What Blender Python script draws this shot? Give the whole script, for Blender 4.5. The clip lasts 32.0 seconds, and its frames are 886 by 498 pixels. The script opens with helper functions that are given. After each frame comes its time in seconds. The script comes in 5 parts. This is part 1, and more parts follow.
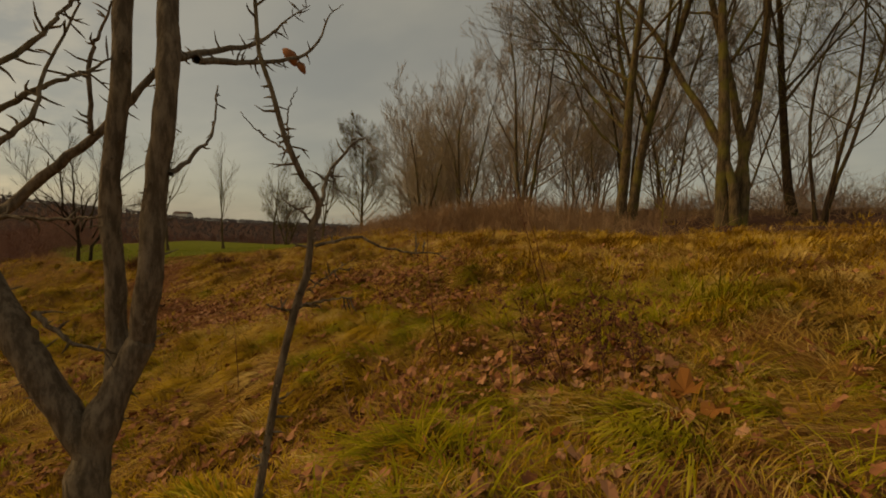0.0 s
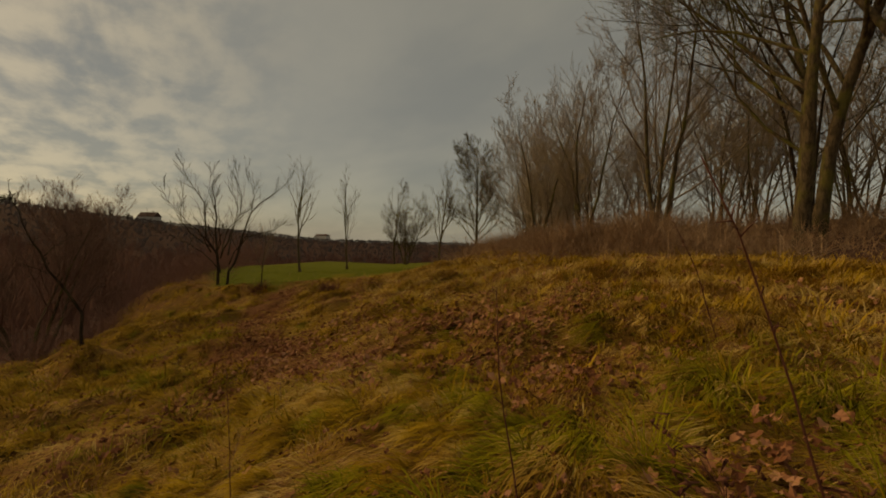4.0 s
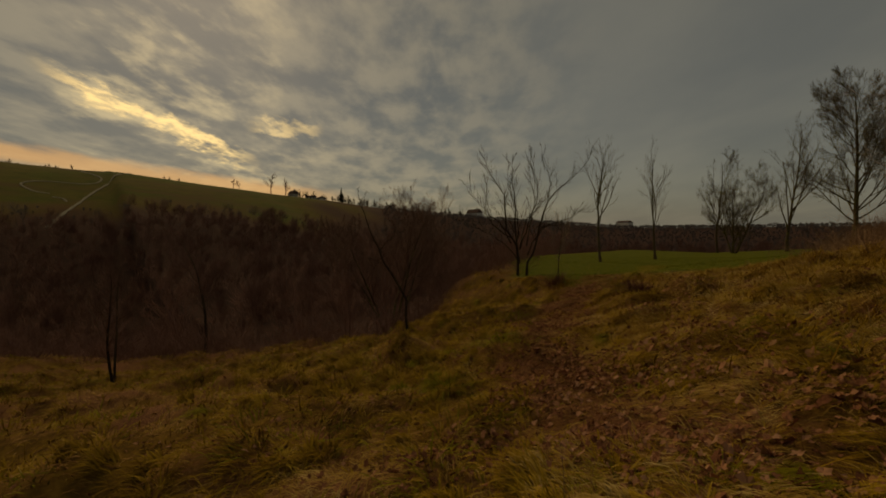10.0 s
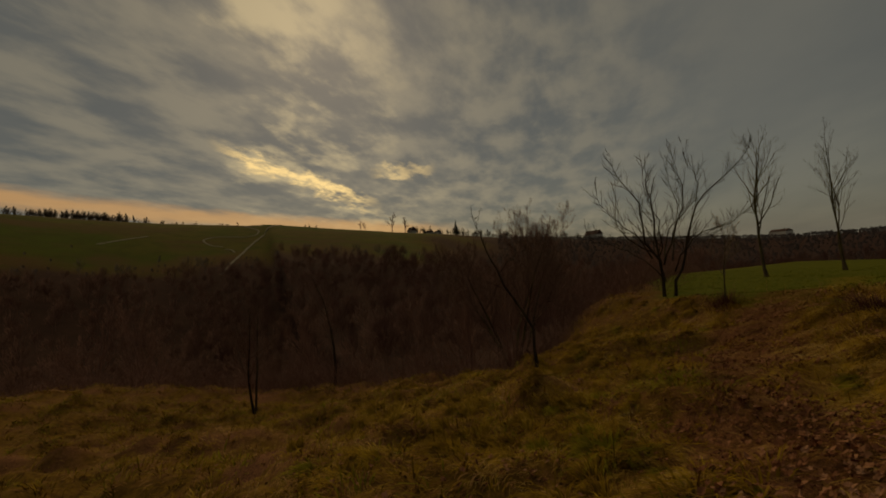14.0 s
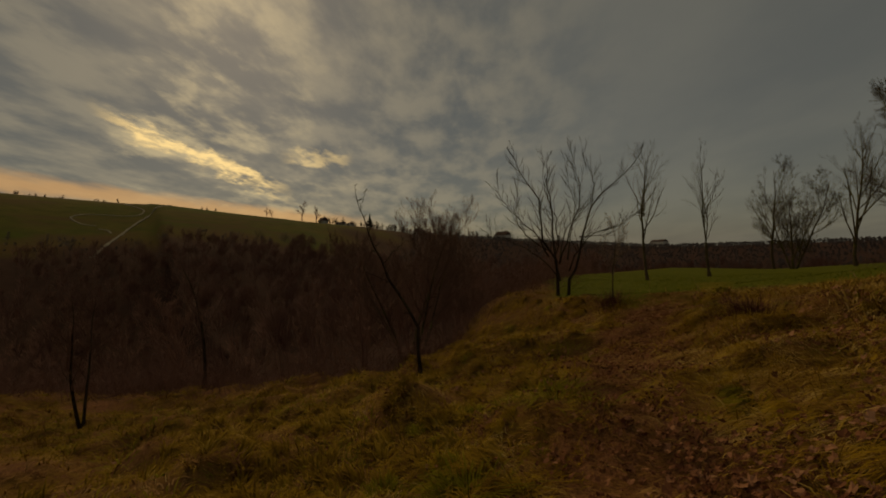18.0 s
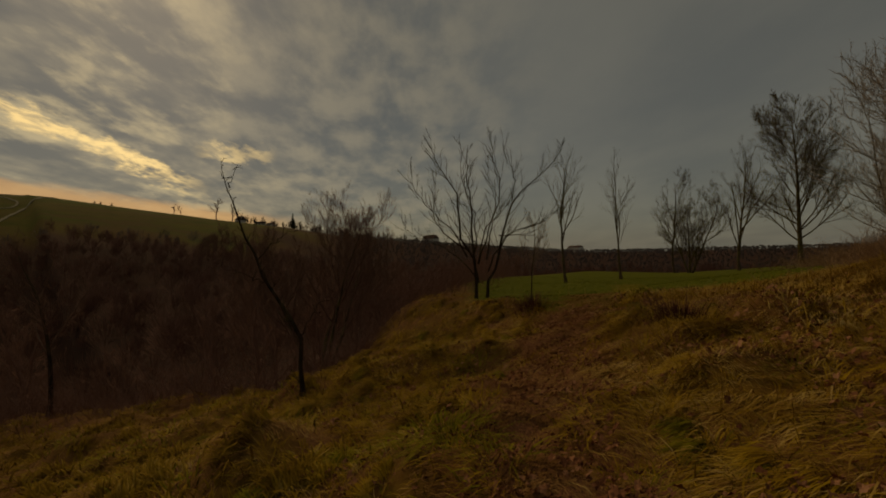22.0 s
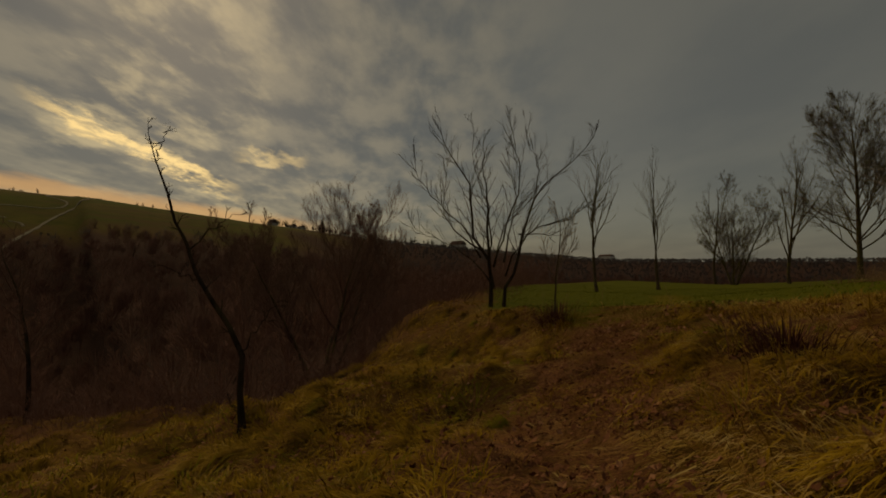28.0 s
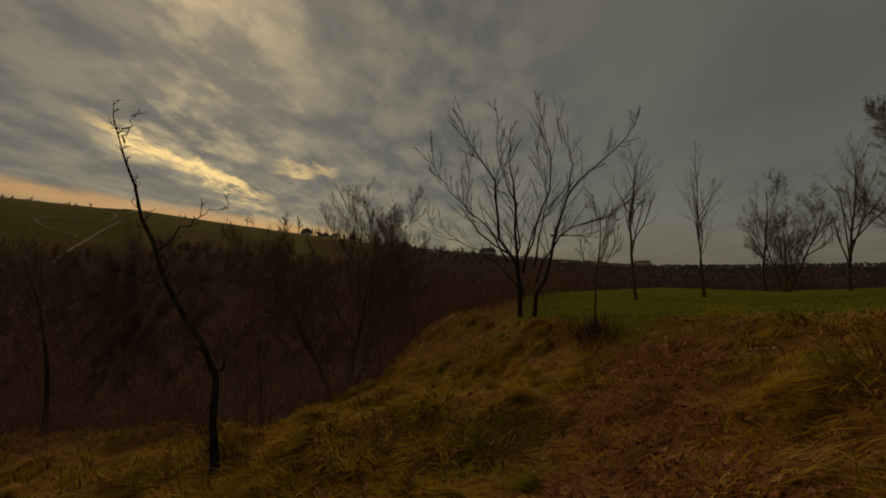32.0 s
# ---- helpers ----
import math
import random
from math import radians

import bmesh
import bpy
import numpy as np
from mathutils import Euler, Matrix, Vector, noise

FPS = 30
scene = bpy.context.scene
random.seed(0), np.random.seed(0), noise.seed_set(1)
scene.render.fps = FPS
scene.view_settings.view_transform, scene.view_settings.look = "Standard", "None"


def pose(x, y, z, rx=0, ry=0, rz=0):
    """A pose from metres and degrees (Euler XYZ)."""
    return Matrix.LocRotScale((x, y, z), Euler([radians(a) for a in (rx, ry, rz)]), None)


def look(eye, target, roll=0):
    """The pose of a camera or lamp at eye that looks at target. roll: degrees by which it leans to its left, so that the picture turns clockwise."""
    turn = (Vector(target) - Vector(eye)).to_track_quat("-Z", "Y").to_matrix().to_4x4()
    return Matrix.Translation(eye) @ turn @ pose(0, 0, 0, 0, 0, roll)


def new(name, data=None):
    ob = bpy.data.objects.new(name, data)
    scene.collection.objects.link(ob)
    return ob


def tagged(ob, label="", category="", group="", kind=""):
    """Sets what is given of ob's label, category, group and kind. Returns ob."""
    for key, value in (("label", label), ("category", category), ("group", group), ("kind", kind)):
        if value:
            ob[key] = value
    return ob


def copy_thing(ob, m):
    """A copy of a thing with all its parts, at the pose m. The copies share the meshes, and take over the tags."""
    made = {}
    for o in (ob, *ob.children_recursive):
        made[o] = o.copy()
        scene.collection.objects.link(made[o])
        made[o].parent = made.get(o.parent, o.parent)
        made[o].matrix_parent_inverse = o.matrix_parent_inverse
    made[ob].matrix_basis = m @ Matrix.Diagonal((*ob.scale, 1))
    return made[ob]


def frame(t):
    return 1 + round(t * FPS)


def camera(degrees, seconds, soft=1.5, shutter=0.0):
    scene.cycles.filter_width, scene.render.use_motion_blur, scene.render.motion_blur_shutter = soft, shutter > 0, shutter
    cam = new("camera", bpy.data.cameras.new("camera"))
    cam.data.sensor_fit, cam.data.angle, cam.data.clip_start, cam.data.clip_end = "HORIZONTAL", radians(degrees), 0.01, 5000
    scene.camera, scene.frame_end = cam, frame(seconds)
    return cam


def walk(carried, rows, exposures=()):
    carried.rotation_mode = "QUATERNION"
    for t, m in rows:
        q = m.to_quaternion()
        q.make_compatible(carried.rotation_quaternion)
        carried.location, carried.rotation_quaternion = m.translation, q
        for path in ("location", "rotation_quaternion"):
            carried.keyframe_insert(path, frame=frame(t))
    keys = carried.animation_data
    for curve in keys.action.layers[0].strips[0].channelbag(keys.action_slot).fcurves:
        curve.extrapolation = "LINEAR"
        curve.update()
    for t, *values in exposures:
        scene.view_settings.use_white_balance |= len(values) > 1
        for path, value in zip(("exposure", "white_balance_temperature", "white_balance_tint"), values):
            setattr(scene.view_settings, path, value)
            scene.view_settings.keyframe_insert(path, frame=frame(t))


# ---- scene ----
cam = camera(93.0, 32.0, soft=1.8)
PATH = [
    (0, (-0.005, -0.069, 1.389), (-0.053, 1.928, 1.283), 2.13),
    (0.5, (0.100, 0.105, 1.401), (-0.006, 2.100, 1.308), 1.74),
    (1, (0.195, 0.291, 1.434), (0.038, 2.283, 1.353), 1.34),
    (1.5, (0.286, 0.479, 1.495), (0.080, 2.466, 1.413), 0.75),
    (2, (0.330, 0.644, 1.522), (0.087, 2.628, 1.444), 0.95),
    (2.5, (0.325, 0.836, 1.544), (0.044, 2.815, 1.458), 0.76),
    (3, (0.243, 1.128, 1.563), (-0.111, 3.095, 1.470), 0.77),
    (3.5, (0.137, 1.342, 1.575), (-0.315, 3.289, 1.504), 0.77),
    (4, (0.034, 1.539, 1.593), (-0.558, 3.449, 1.555), 0.99),
    (4.5, (-0.071, 1.711, 1.627), (-0.810, 3.569, 1.609), 0.99),
    (6.5, (-0.049, 2.195, 1.739), (-1.197, 3.833, 1.744), 0.20),
    (7, (-0.182, 2.385, 1.739), (-1.374, 3.991, 1.744), 0.60),
    (7.5, (-0.312, 2.614, 1.723), (-1.556, 4.180, 1.715), 0.49),
    (8, (-0.432, 2.807, 1.721), (-1.751, 4.311, 1.688), 0.19),
    (8.5, (-0.516, 2.926, 1.701), (-1.931, 4.339, 1.656), -0.42),
    (9, (-0.691, 3.049, 1.668), (-2.203, 4.357, 1.612), -0.83),
    (9.5, (-0.960, 3.185, 1.650), (-2.551, 4.395, 1.573), -0.75),
    (10, (-1.213, 3.325, 1.595), (-2.881, 4.424, 1.503), -1.26),
    (10.5, (-1.427, 3.402, 1.557), (-3.164, 4.391, 1.468), -2.18),
    (11, (-1.617, 3.422, 1.534), (-3.408, 4.311, 1.481), -3.20),
    (11.5, (-1.871, 3.417, 1.513), (-3.703, 4.219, 1.511), -3.62),
    (12, (-2.043, 3.488, 1.480), (-3.909, 4.205, 1.515), -4.53),
    (12.5, (-2.188, 3.555, 1.456), (-4.077, 4.209, 1.518), -5.05),
    (13, (-2.291, 3.621, 1.436), (-4.193, 4.235, 1.518), -5.25),
    (13.5, (-2.380, 3.690, 1.431), (-4.285, 4.295, 1.513), -5.26),
    (14, (-2.530, 3.834, 1.376), (-4.431, 4.452, 1.451), -5.05),
    (14.5, (-2.665, 3.961, 1.367), (-4.551, 4.624, 1.428), -4.64),
    (16.5, (-3.109, 4.572, 1.287), (-4.918, 5.423, 1.334), -3.01),
    (17, (-3.229, 4.734, 1.263), (-5.018, 5.626, 1.302), -2.60),
    (17.5, (-3.351, 4.857, 1.233), (-5.115, 5.798, 1.265), -2.29),
    (18, (-3.493, 5.011, 1.188), (-5.232, 5.999, 1.213), -2.48),
    (18.5, (-3.600, 5.129, 1.158), (-5.314, 6.160, 1.175), -2.48),
    (19, (-3.684, 5.236, 1.148), (-5.380, 6.296, 1.162), -2.37),
    (19.5, (-3.813, 5.379, 1.132), (-5.491, 6.467, 1.151), -2.57),
    (20, (-3.935, 5.514, 1.121), (-5.590, 6.637, 1.142), -2.16),
    (20.5, (-3.989, 5.639, 1.141), (-5.619, 6.797, 1.155), -1.65),
    (21, (-4.288, 5.976, 1.061), (-5.889, 7.175, 1.081), -1.95),
    (21.5, (-4.391, 6.170, 1.030), (-5.966, 7.402, 1.055), -1.94),
    (22, (-4.482, 6.339, 1.003), (-6.029, 7.607, 1.031), -1.84),
    (22.5, (-4.595, 6.533, 0.992), (-6.110, 7.839, 1.018), -1.63),
    (23, (-4.722, 6.702, 0.987), (-6.201, 8.049, 1.008), -1.23),
    (23.5, (-4.813, 6.913, 0.965), (-6.269, 8.284, 0.987), -1.03),
    (24, (-4.915, 7.053, 0.942), (-6.348, 8.448, 0.972), -0.52),
    (24.5, (-5.010, 7.201, 0.915), (-6.428, 8.610, 0.949), -0.02),
    (26.5, (-5.399, 7.717, 0.850), (-6.896, 9.041, 0.908), -0.43),
    (27, (-5.490, 7.812, 0.803), (-7.027, 9.090, 0.870), -1.04),
    (27.5, (-5.620, 7.938, 0.817), (-7.201, 9.161, 0.879), -0.94),
    (28, (-5.739, 8.049, 0.817), (-7.364, 9.213, 0.877), -0.65),
    (28.5, (-5.858, 8.182, 0.792), (-7.517, 9.297, 0.855), -0.96),
    (29, (-6.011, 8.253, 0.779), (-7.686, 9.345, 0.836), -1.16),
    (29.5, (-6.112, 8.293, 0.772), (-7.793, 9.376, 0.825), -1.47),
    (30, (-6.197, 8.318, 0.780), (-7.882, 9.395, 0.829), -1.47),
    (30.5, (-6.268, 8.371, 0.778), (-7.958, 9.440, 0.830), -1.67),
    (31, (-6.345, 8.504, 0.786), (-8.045, 9.557, 0.848), -1.47),
    (31.5, (-6.442, 8.657, 0.784), (-8.147, 9.700, 0.863), -1.17),
    (32, (-6.561, 8.874, 0.753), (-8.264, 9.919, 0.850), -0.97),
]
walk(cam, [(t, look(eye, target, roll)) for t, eye, target, roll in PATH],
     [(0, 1.34, 9000, 12), (3, 1.17, 9000, 12), (5.5, 0.74, 8900, 11), (9, 0.28, 8800, 10), (13, -0.08, 8500, 10), (32, -0.05, 8500, 10)])

# ---- light ----
SUN_YAW, SUN_UP = 86.0, 32.0
world = bpy.data.worlds.new("sky")
scene.world = world
world.use_nodes = True


class Nodes:
    """Short helper for node trees."""

    def __init__(self, tree):
        self.t = tree

    def n(self, kind, **kw):
        node = self.t.nodes.new(kind)
        for k, v in kw.items():
            if k == "op":
                node.operation = v
            elif k == "blend":
                node.data_type, node.blend_type = "RGBA", v
            elif k == "typ":
                node.data_type = v
            elif k == "sky":
                node.sky_type = v
            elif k == "attr":
                node.attribute_name = v
        return node

    def link(self, a, b):
        self.t.links.new(a, b)

    def val(self, sock, v):
        if hasattr(v, "is_linked"):
            self.link(v, sock)
        else:
            sock.default_value = v

    def math(self, op, a, b=0.0, c=0.0, clamp=False):
        m = self.n("ShaderNodeMath", op=op)
        m.use_clamp = clamp
        for i, v in enumerate((a, b, c)):
            self.val(m.inputs[i], v)
        return m.outputs[0]

    def vmath(self, op, a, b=(0, 0, 0)):
        m = self.n("ShaderNodeVectorMath", op=op)
        self.val(m.inputs[0], a)
        self.val(m.inputs[1], b)
        return m.outputs["Value"] if op in ("DOT_PRODUCT", "LENGTH", "DISTANCE") else m.outputs[0]

    def mix(self, f, a, b, blend="MIX"):
        m = self.n("ShaderNodeMix", blend=blend)
        self.val(m.inputs[0], f)
        for i, v in ((6, a), (7, b)):
            self.val(m.inputs[i], v if hasattr(v, "is_linked") else (*v, 1.0))
        return m.outputs[2]

    def noise(self, vec, scale, detail=4.0, rough=0.55, warp=0.0):
        m = self.n("ShaderNodeTexNoise")
        if vec is not None:
            self.link(vec, m.inputs["Vector"])
        m.inputs["Scale"].default_value, m.inputs["Detail"].default_value = scale, detail
        m.inputs["Roughness"].default_value, m.inputs["Distortion"].default_value = rough, warp
        return m.outputs["Fac"]

    def ramp(self, f, lo, hi, a=0.0, b=1.0):
        m = self.n("ShaderNodeMapRange")
        m.interpolation_type = "SMOOTHSTEP"
        for i, v in enumerate((f, lo, hi, a, b)):
            self.val(m.inputs[i], v)
        return m.outputs[0]

    def stops(self, f, cols):
        m = self.n("ShaderNodeValToRGB")
        self.link(f, m.inputs[0])
        e = m.color_ramp.elements
        while len(e) < len(cols):
            e.new(0.5)
        for el, (p, c) in zip(e, cols):
            el.position, el.color = p, (*c, 1.0)
        return m.outputs[0]


W = Nodes(world.node_tree)
W.t.nodes.clear()
sky = W.n("ShaderNodeTexSky", sky="NISHITA")
sky.sun_disc, sky.sun_elevation, sky.sun_rotation = False, radians(SUN_UP), radians(-SUN_YAW)
ray = W.n("ShaderNodeTexCoord").outputs["Generated"]
sep = W.n("ShaderNodeSeparateXYZ")
W.link(ray, sep.inputs[0])
dx, dy, dz = sep.outputs
# height and bearing of the ray, in degrees; bearing grows to the left of north
el = W.math("MULTIPLY", W.math("ARCSINE", dz), 57.2958)
az = W.math("MULTIPLY", W.math("ARCTAN2", W.math("MULTIPLY", dx, -1.0), dy), 57.2958)
# a flat deck of cloud, seen from below: the ray meets it far out near the horizon
lift = W.math("MAXIMUM", W.math("ADD", dz, 0.16), 0.02)
comb = W.n("ShaderNodeCombineXYZ")
W.link(W.math("DIVIDE", dx, lift), comb.inputs[0])
W.link(W.math("DIVIDE", dy, lift), comb.inputs[1])
turn = W.n("ShaderNodeVectorRotate")
turn.rotation_type = "Z_AXIS"
W.link(comb.outputs[0], turn.inputs["Vector"])
turn.inputs["Angle"].default_value = radians(35)
stretch = W.vmath("MULTIPLY", turn.outputs[0], (0.8, 1.3, 1.0))
big = W.noise(stretch, 0.9, 5.0, 0.5, 0.1)
fine = W.noise(stretch, 3.2, 6.0, 0.55, 0.12)
tiny = W.noise(stretch, 8.5, 5.0, 0.55, 0.15)
near_sun = W.vmath("DOT_PRODUCT", ray, (-0.955, 0.05, 0.29))
glow = W.ramp(near_sun, 0.72, 0.99)
halo = W.ramp(near_sun, 0.6, 0.97)
# broken cloud round the hidden sun, closed and even cloud elsewhere
broken = W.math("ADD", W.math("MULTIPLY", big, 0.5), W.math("ADD", W.math("MULTIPLY", fine, 0.33), W.math("MULTIPLY", tiny, 0.17)))
zone = W.math("SUBTRACT", W.ramp(W.vmath("DOT_PRODUCT", ray, (-0.890, -0.030, 0.455)), 0.93, 1.0, 0.0, 0.03), W.ramp(W.vmath("DOT_PRODUCT", ray, (-0.875, -0.33, 0.35)), 0.95, 0.995, 0.0, 0.13))
gaps = W.math("MULTIPLY", W.ramp(W.math("ADD", broken, zone), 0.485, 0.60), W.math("MULTIPLY", glow, W.ramp(az, 62.0, 92.0, 0.03, 1.0)))
even = W.mix(W.ramp(big, 0.32, 0.68), (0.112, 0.119, 0.112), (0.158, 0.160, 0.140))
dark = W.mix(W.ramp(fine, 0.35, 0.65), (0.053, 0.065, 0.071), (0.165, 0.160, 0.130))
even = W.mix(W.ramp(az, 40.0, 84.0), W.mix(1.0, even, (0.68, 0.72, 0.78), "MULTIPLY"), even)
cloud = W.mix(halo, even, dark)
pale = W.mix(gaps, cloud, (0.37, 0.325, 0.21))
# the long rift through which the evening light comes, and the low clear strip over the hill
wav = W.math("MULTIPLY", W.math("SUBTRACT", W.noise(stretch, 4.5, 6.0, 0.6, 0.15), 0.5), 7.0)
off = W.math("ADD", W.math("SUBTRACT", el, W.math("ADD", W.math("MULTIPLY", W.math("SUBTRACT", az, 82.0), 0.41), 9.3)), wav)
rift = W.math("MULTIPLY", W.ramp(W.math("ABSOLUTE", off), 0.2, 1.5, 1.0, 0.0), W.math("MULTIPLY", W.ramp(az, 79.0, 85.0), W.ramp(az, 95.0, 101.0, 1.0, 0.0)))
off2 = W.math("ADD", W.math("SUBTRACT", el, 13.2), wav)
rift2 = W.math("MULTIPLY", W.ramp(W.math("ABSOLUTE", off2), 0.1, 1.2, 0.45, 0.0), W.ramp(W.math("ABSOLUTE", W.math("SUBTRACT", az, 76.5)), 2.0, 5.0, 1.0, 0.0))
rifts = W.math("MULTIPLY", W.math("MAXIMUM", rift, rift2), W.math("MULTIPLY", W.ramp(fine, 0.25, 0.5, 0.55, 1.0), W.ramp(tiny, 0.36, 0.56, 0.45, 1.0)))
bright = W.mix(rifts, pale, (0.95, 0.72, 0.32))
strip = W.math("SUBTRACT", el, W.math("ADD", W.math("MULTIPLY", W.math("SUBTRACT", az, 70.0), 0.118), 4.3))
strip = W.math("MULTIPLY", W.ramp(W.math("ABSOLUTE", W.math("ADD", strip, W.math("MULTIPLY", wav, 0.22))), 0.2, 1.5, 0.75, 0.0), W.math("MULTIPLY", W.ramp(az, 66.0, 78.0), W.ramp(az, 125.0, 140.0, 1.0, 0.0)))
warm = W.mix(strip, bright, (0.50, 0.27, 0.085))
skyc = W.mix(1.0, sky.outputs[0], (0.10, 0.10, 0.10), "MULTIPLY")
both = W.mix(0.92, skyc, warm)
bg = W.n("ShaderNodeBackground")
W.link(both, bg.inputs[0])
bg.inputs[1].default_value = 1.0
W.link(bg.outputs[0], W.n("ShaderNodeOutputWorld").inputs[0])

sun = new("sun", bpy.data.lights.new("sun", "SUN"))
sun.data.energy, sun.data.angle, sun.data.color = 0.75, radians(60), (1.0, 0.80, 0.50)
sd = Vector((-math.sin(radians(SUN_YAW)) * math.cos(radians(SUN_UP)), math.cos(radians(SUN_YAW)) * math.cos(radians(SUN_UP)), math.sin(radians(SUN_UP))))
sun.matrix_world = look(sd * 50, (0, 0, 0))

# ---- materials ----


def stuff_mat(name, build, rough=0.85, bump=0.0, bump_scale=30.0, coat=0.0):
    m = bpy.data.materials.new(name)
    m.use_nodes = True
    g = Nodes(m.node_tree)
    b = g.t.nodes["Principled BSDF"]
    col = build(g)
    g.val(b.inputs["Base Color"], col if hasattr(col, "is_linked") else (*col, 1.0))
    b.inputs["Roughness"].default_value = rough
    b.inputs["Specular IOR Level"].default_value = 0.03 + coat
    if bump:
        bn = g.n("ShaderNodeBump")
        bn.inputs["Strength"].default_value = bump
        bn.inputs["Distance"].default_value = 0.02
        g.link(g.noise(g.n("ShaderNodeTexCoord").outputs["Object"], bump_scale, 6.0, 0.65), bn.inputs["Height"])
        g.link(bn.outputs[0], b.inputs["Normal"])
    return m


def bark_mat(name, dark, light, moss=0.0, scale=14.0):
    def build(g):
        co = g.n("ShaderNodeTexCoord").outputs["Object"]
        st = g.vmath("MULTIPLY", co, (1, 1, 0.25))
        c = g.mix(g.ramp(g.noise(st, scale, 6.0, 0.65), 0.35, 0.68), dark, light)
        if moss:
            c = g.mix(g.math("MULTIPLY", g.ramp(g.noise(co, 1.3, 3.0), 0.45, 0.65), moss), c, (0.14, 0.13, 0.025))
        return c
    return stuff_mat(name, build, 0.9, 0.6, scale * 2)


def island_mat(name, cols, rough=0.75, patch=None):
    """Colour by piece, drifting with the place."""
    def build(g):
        r = g.n("ShaderNodeNewGeometry").outputs["Random Per Island"]
        co = g.n("ShaderNodeTexCoord").outputs["Object"]
        f = g.math("ADD", g.math("MULTIPLY", r, 0.7), g.math("MULTIPLY", g.ramp(g.noise(co, 0.45, 3.0), 0.3, 0.7), 0.3))
        n = len(cols)
        return g.stops(f, [(i / (n - 1), c) for i, c in enumerate(cols)])
    return stuff_mat(name, build, rough)


def ground_build(g):
    co = g.n("ShaderNodeTexCoord").outputs["Object"]
    a = [g.n("ShaderNodeAttribute", attr=k).outputs["Fac"] for k in ("lawn", "wood", "field", "path")]
    n1, n2, n3 = g.noise(co, 0.55, 5.0, 0.6), g.noise(co, 5.0, 6.0, 0.65), g.noise(co, 38.0, 5.0, 0.7)
    grass = g.mix(g.ramp(n2, 0.3, 0.7), (0.090, 0.046, 0.010), (0.240, 0.130, 0.024))
    litter = g.mix(g.ramp(n3, 0.3, 0.7), (0.095, 0.040, 0.020), (0.340, 0.150, 0.068))
    base = g.mix(g.ramp(g.math("ADD", n1, g.math("MULTIPLY", a[3], 0.35)), 0.42, 0.66), grass, litter)
    lawn = g.mix(g.ramp(g.noise(co, 2.2, 6.0, 0.7), 0.3, 0.75), (0.070, 0.088, 0.005), (0.165, 0.150, 0.010))
    lawn = g.mix(g.math("MULTIPLY", a[3], 0.7), lawn, (0.210, 0.140, 0.014))
    base = g.mix(a[0], base, lawn)
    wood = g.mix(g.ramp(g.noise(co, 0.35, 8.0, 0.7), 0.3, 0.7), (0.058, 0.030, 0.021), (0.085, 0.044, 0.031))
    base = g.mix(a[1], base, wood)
    far = g.mix(g.ramp(g.noise(co, 0.012, 4.0, 0.5), 0.4, 0.62), (0.085, 0.105, 0.014), (0.150, 0.112, 0.026))
    far = g.mix(g.ramp(g.noise(co, 0.11, 6.0, 0.7), 0.3, 0.75), far, (0.075, 0.075, 0.014))
    far = g.mix(g.ramp(g.noise(g.vmath("MULTIPLY", co, (1.0, 0.45, 1.0)), 0.028, 5.0, 0.6), 0.47, 0.62), far, (0.120, 0.078, 0.028))
    return g.mix(a[2], base, far)


M_GROUND = stuff_mat("ground", ground_build, 0.95, 0.9, 9.0)


def turf_mat(name, cols):
    """Grass that changes colour by blade, by tuft and by patch."""
    def build(g):
        r = g.n("ShaderNodeNewGeometry").outputs["Random Per Island"]
        co = g.n("ShaderNodeTexCoord").outputs["Object"]
        f = g.math("MULTIPLY", r, 0.36)
        f = g.math("ADD", f, g.math("MULTIPLY", g.ramp(g.noise(co, 0.6, 3.0), 0.3, 0.7), 0.26))
        f = g.math("ADD", f, g.math("MULTIPLY", g.ramp(g.noise(co, 3.0, 3.0), 0.34, 0.66), 0.38))
        return g.stops(f, [(i / (len(cols) - 1), c) for i, c in enumerate(cols)])
    return stuff_mat(name, build, 0.85)


M_GRASS = turf_mat("grass", [(0.115, 0.054, 0.011), (0.205, 0.106, 0.012), (0.305, 0.172, 0.013), (0.405, 0.242, 0.019), (0.510, 0.318, 0.050), (0.620, 0.412, 0.130)])
# Grass tones lowered for the bank: dimmer light put into the blade colour.
M_GRASS_DIM = turf_mat("rough_grass", [(0.075, 0.034, 0.008), (0.135, 0.068, 0.009), (0.205, 0.112, 0.010), (0.285, 0.165, 0.014), (0.375, 0.225, 0.034), (0.470, 0.300, 0.090)])
M_GREEN = turf_mat("green_grass", [(0.070, 0.055, 0.006), (0.130, 0.108, 0.007), (0.210, 0.175, 0.010), (0.300, 0.240, 0.018), (0.420, 0.320, 0.045)])
M_HAY = turf_mat("hay", [(0.190, 0.098, 0.024), (0.290, 0.160, 0.030), (0.385, 0.225, 0.044), (0.480, 0.300, 0.078), (0.570, 0.385, 0.135), (0.660, 0.475, 0.210)])
M_STRAW = turf_mat("trodden_straw", [(0.095, 0.040, 0.015), (0.190, 0.086, 0.026), (0.295, 0.142, 0.044), (0.400, 0.212, 0.074), (0.500, 0.292, 0.128)])
M_WEED = island_mat("dead_weed", [(0.060, 0.022, 0.015), (0.105, 0.040, 0.026), (0.160, 0.066, 0.042), (0.220, 0.105, 0.066)], 0.9)
M_LAWN = island_mat("lawn_grass", [(0.060, 0.082, 0.004), (0.115, 0.130, 0.006), (0.195, 0.175, 0.012)], 0.8)
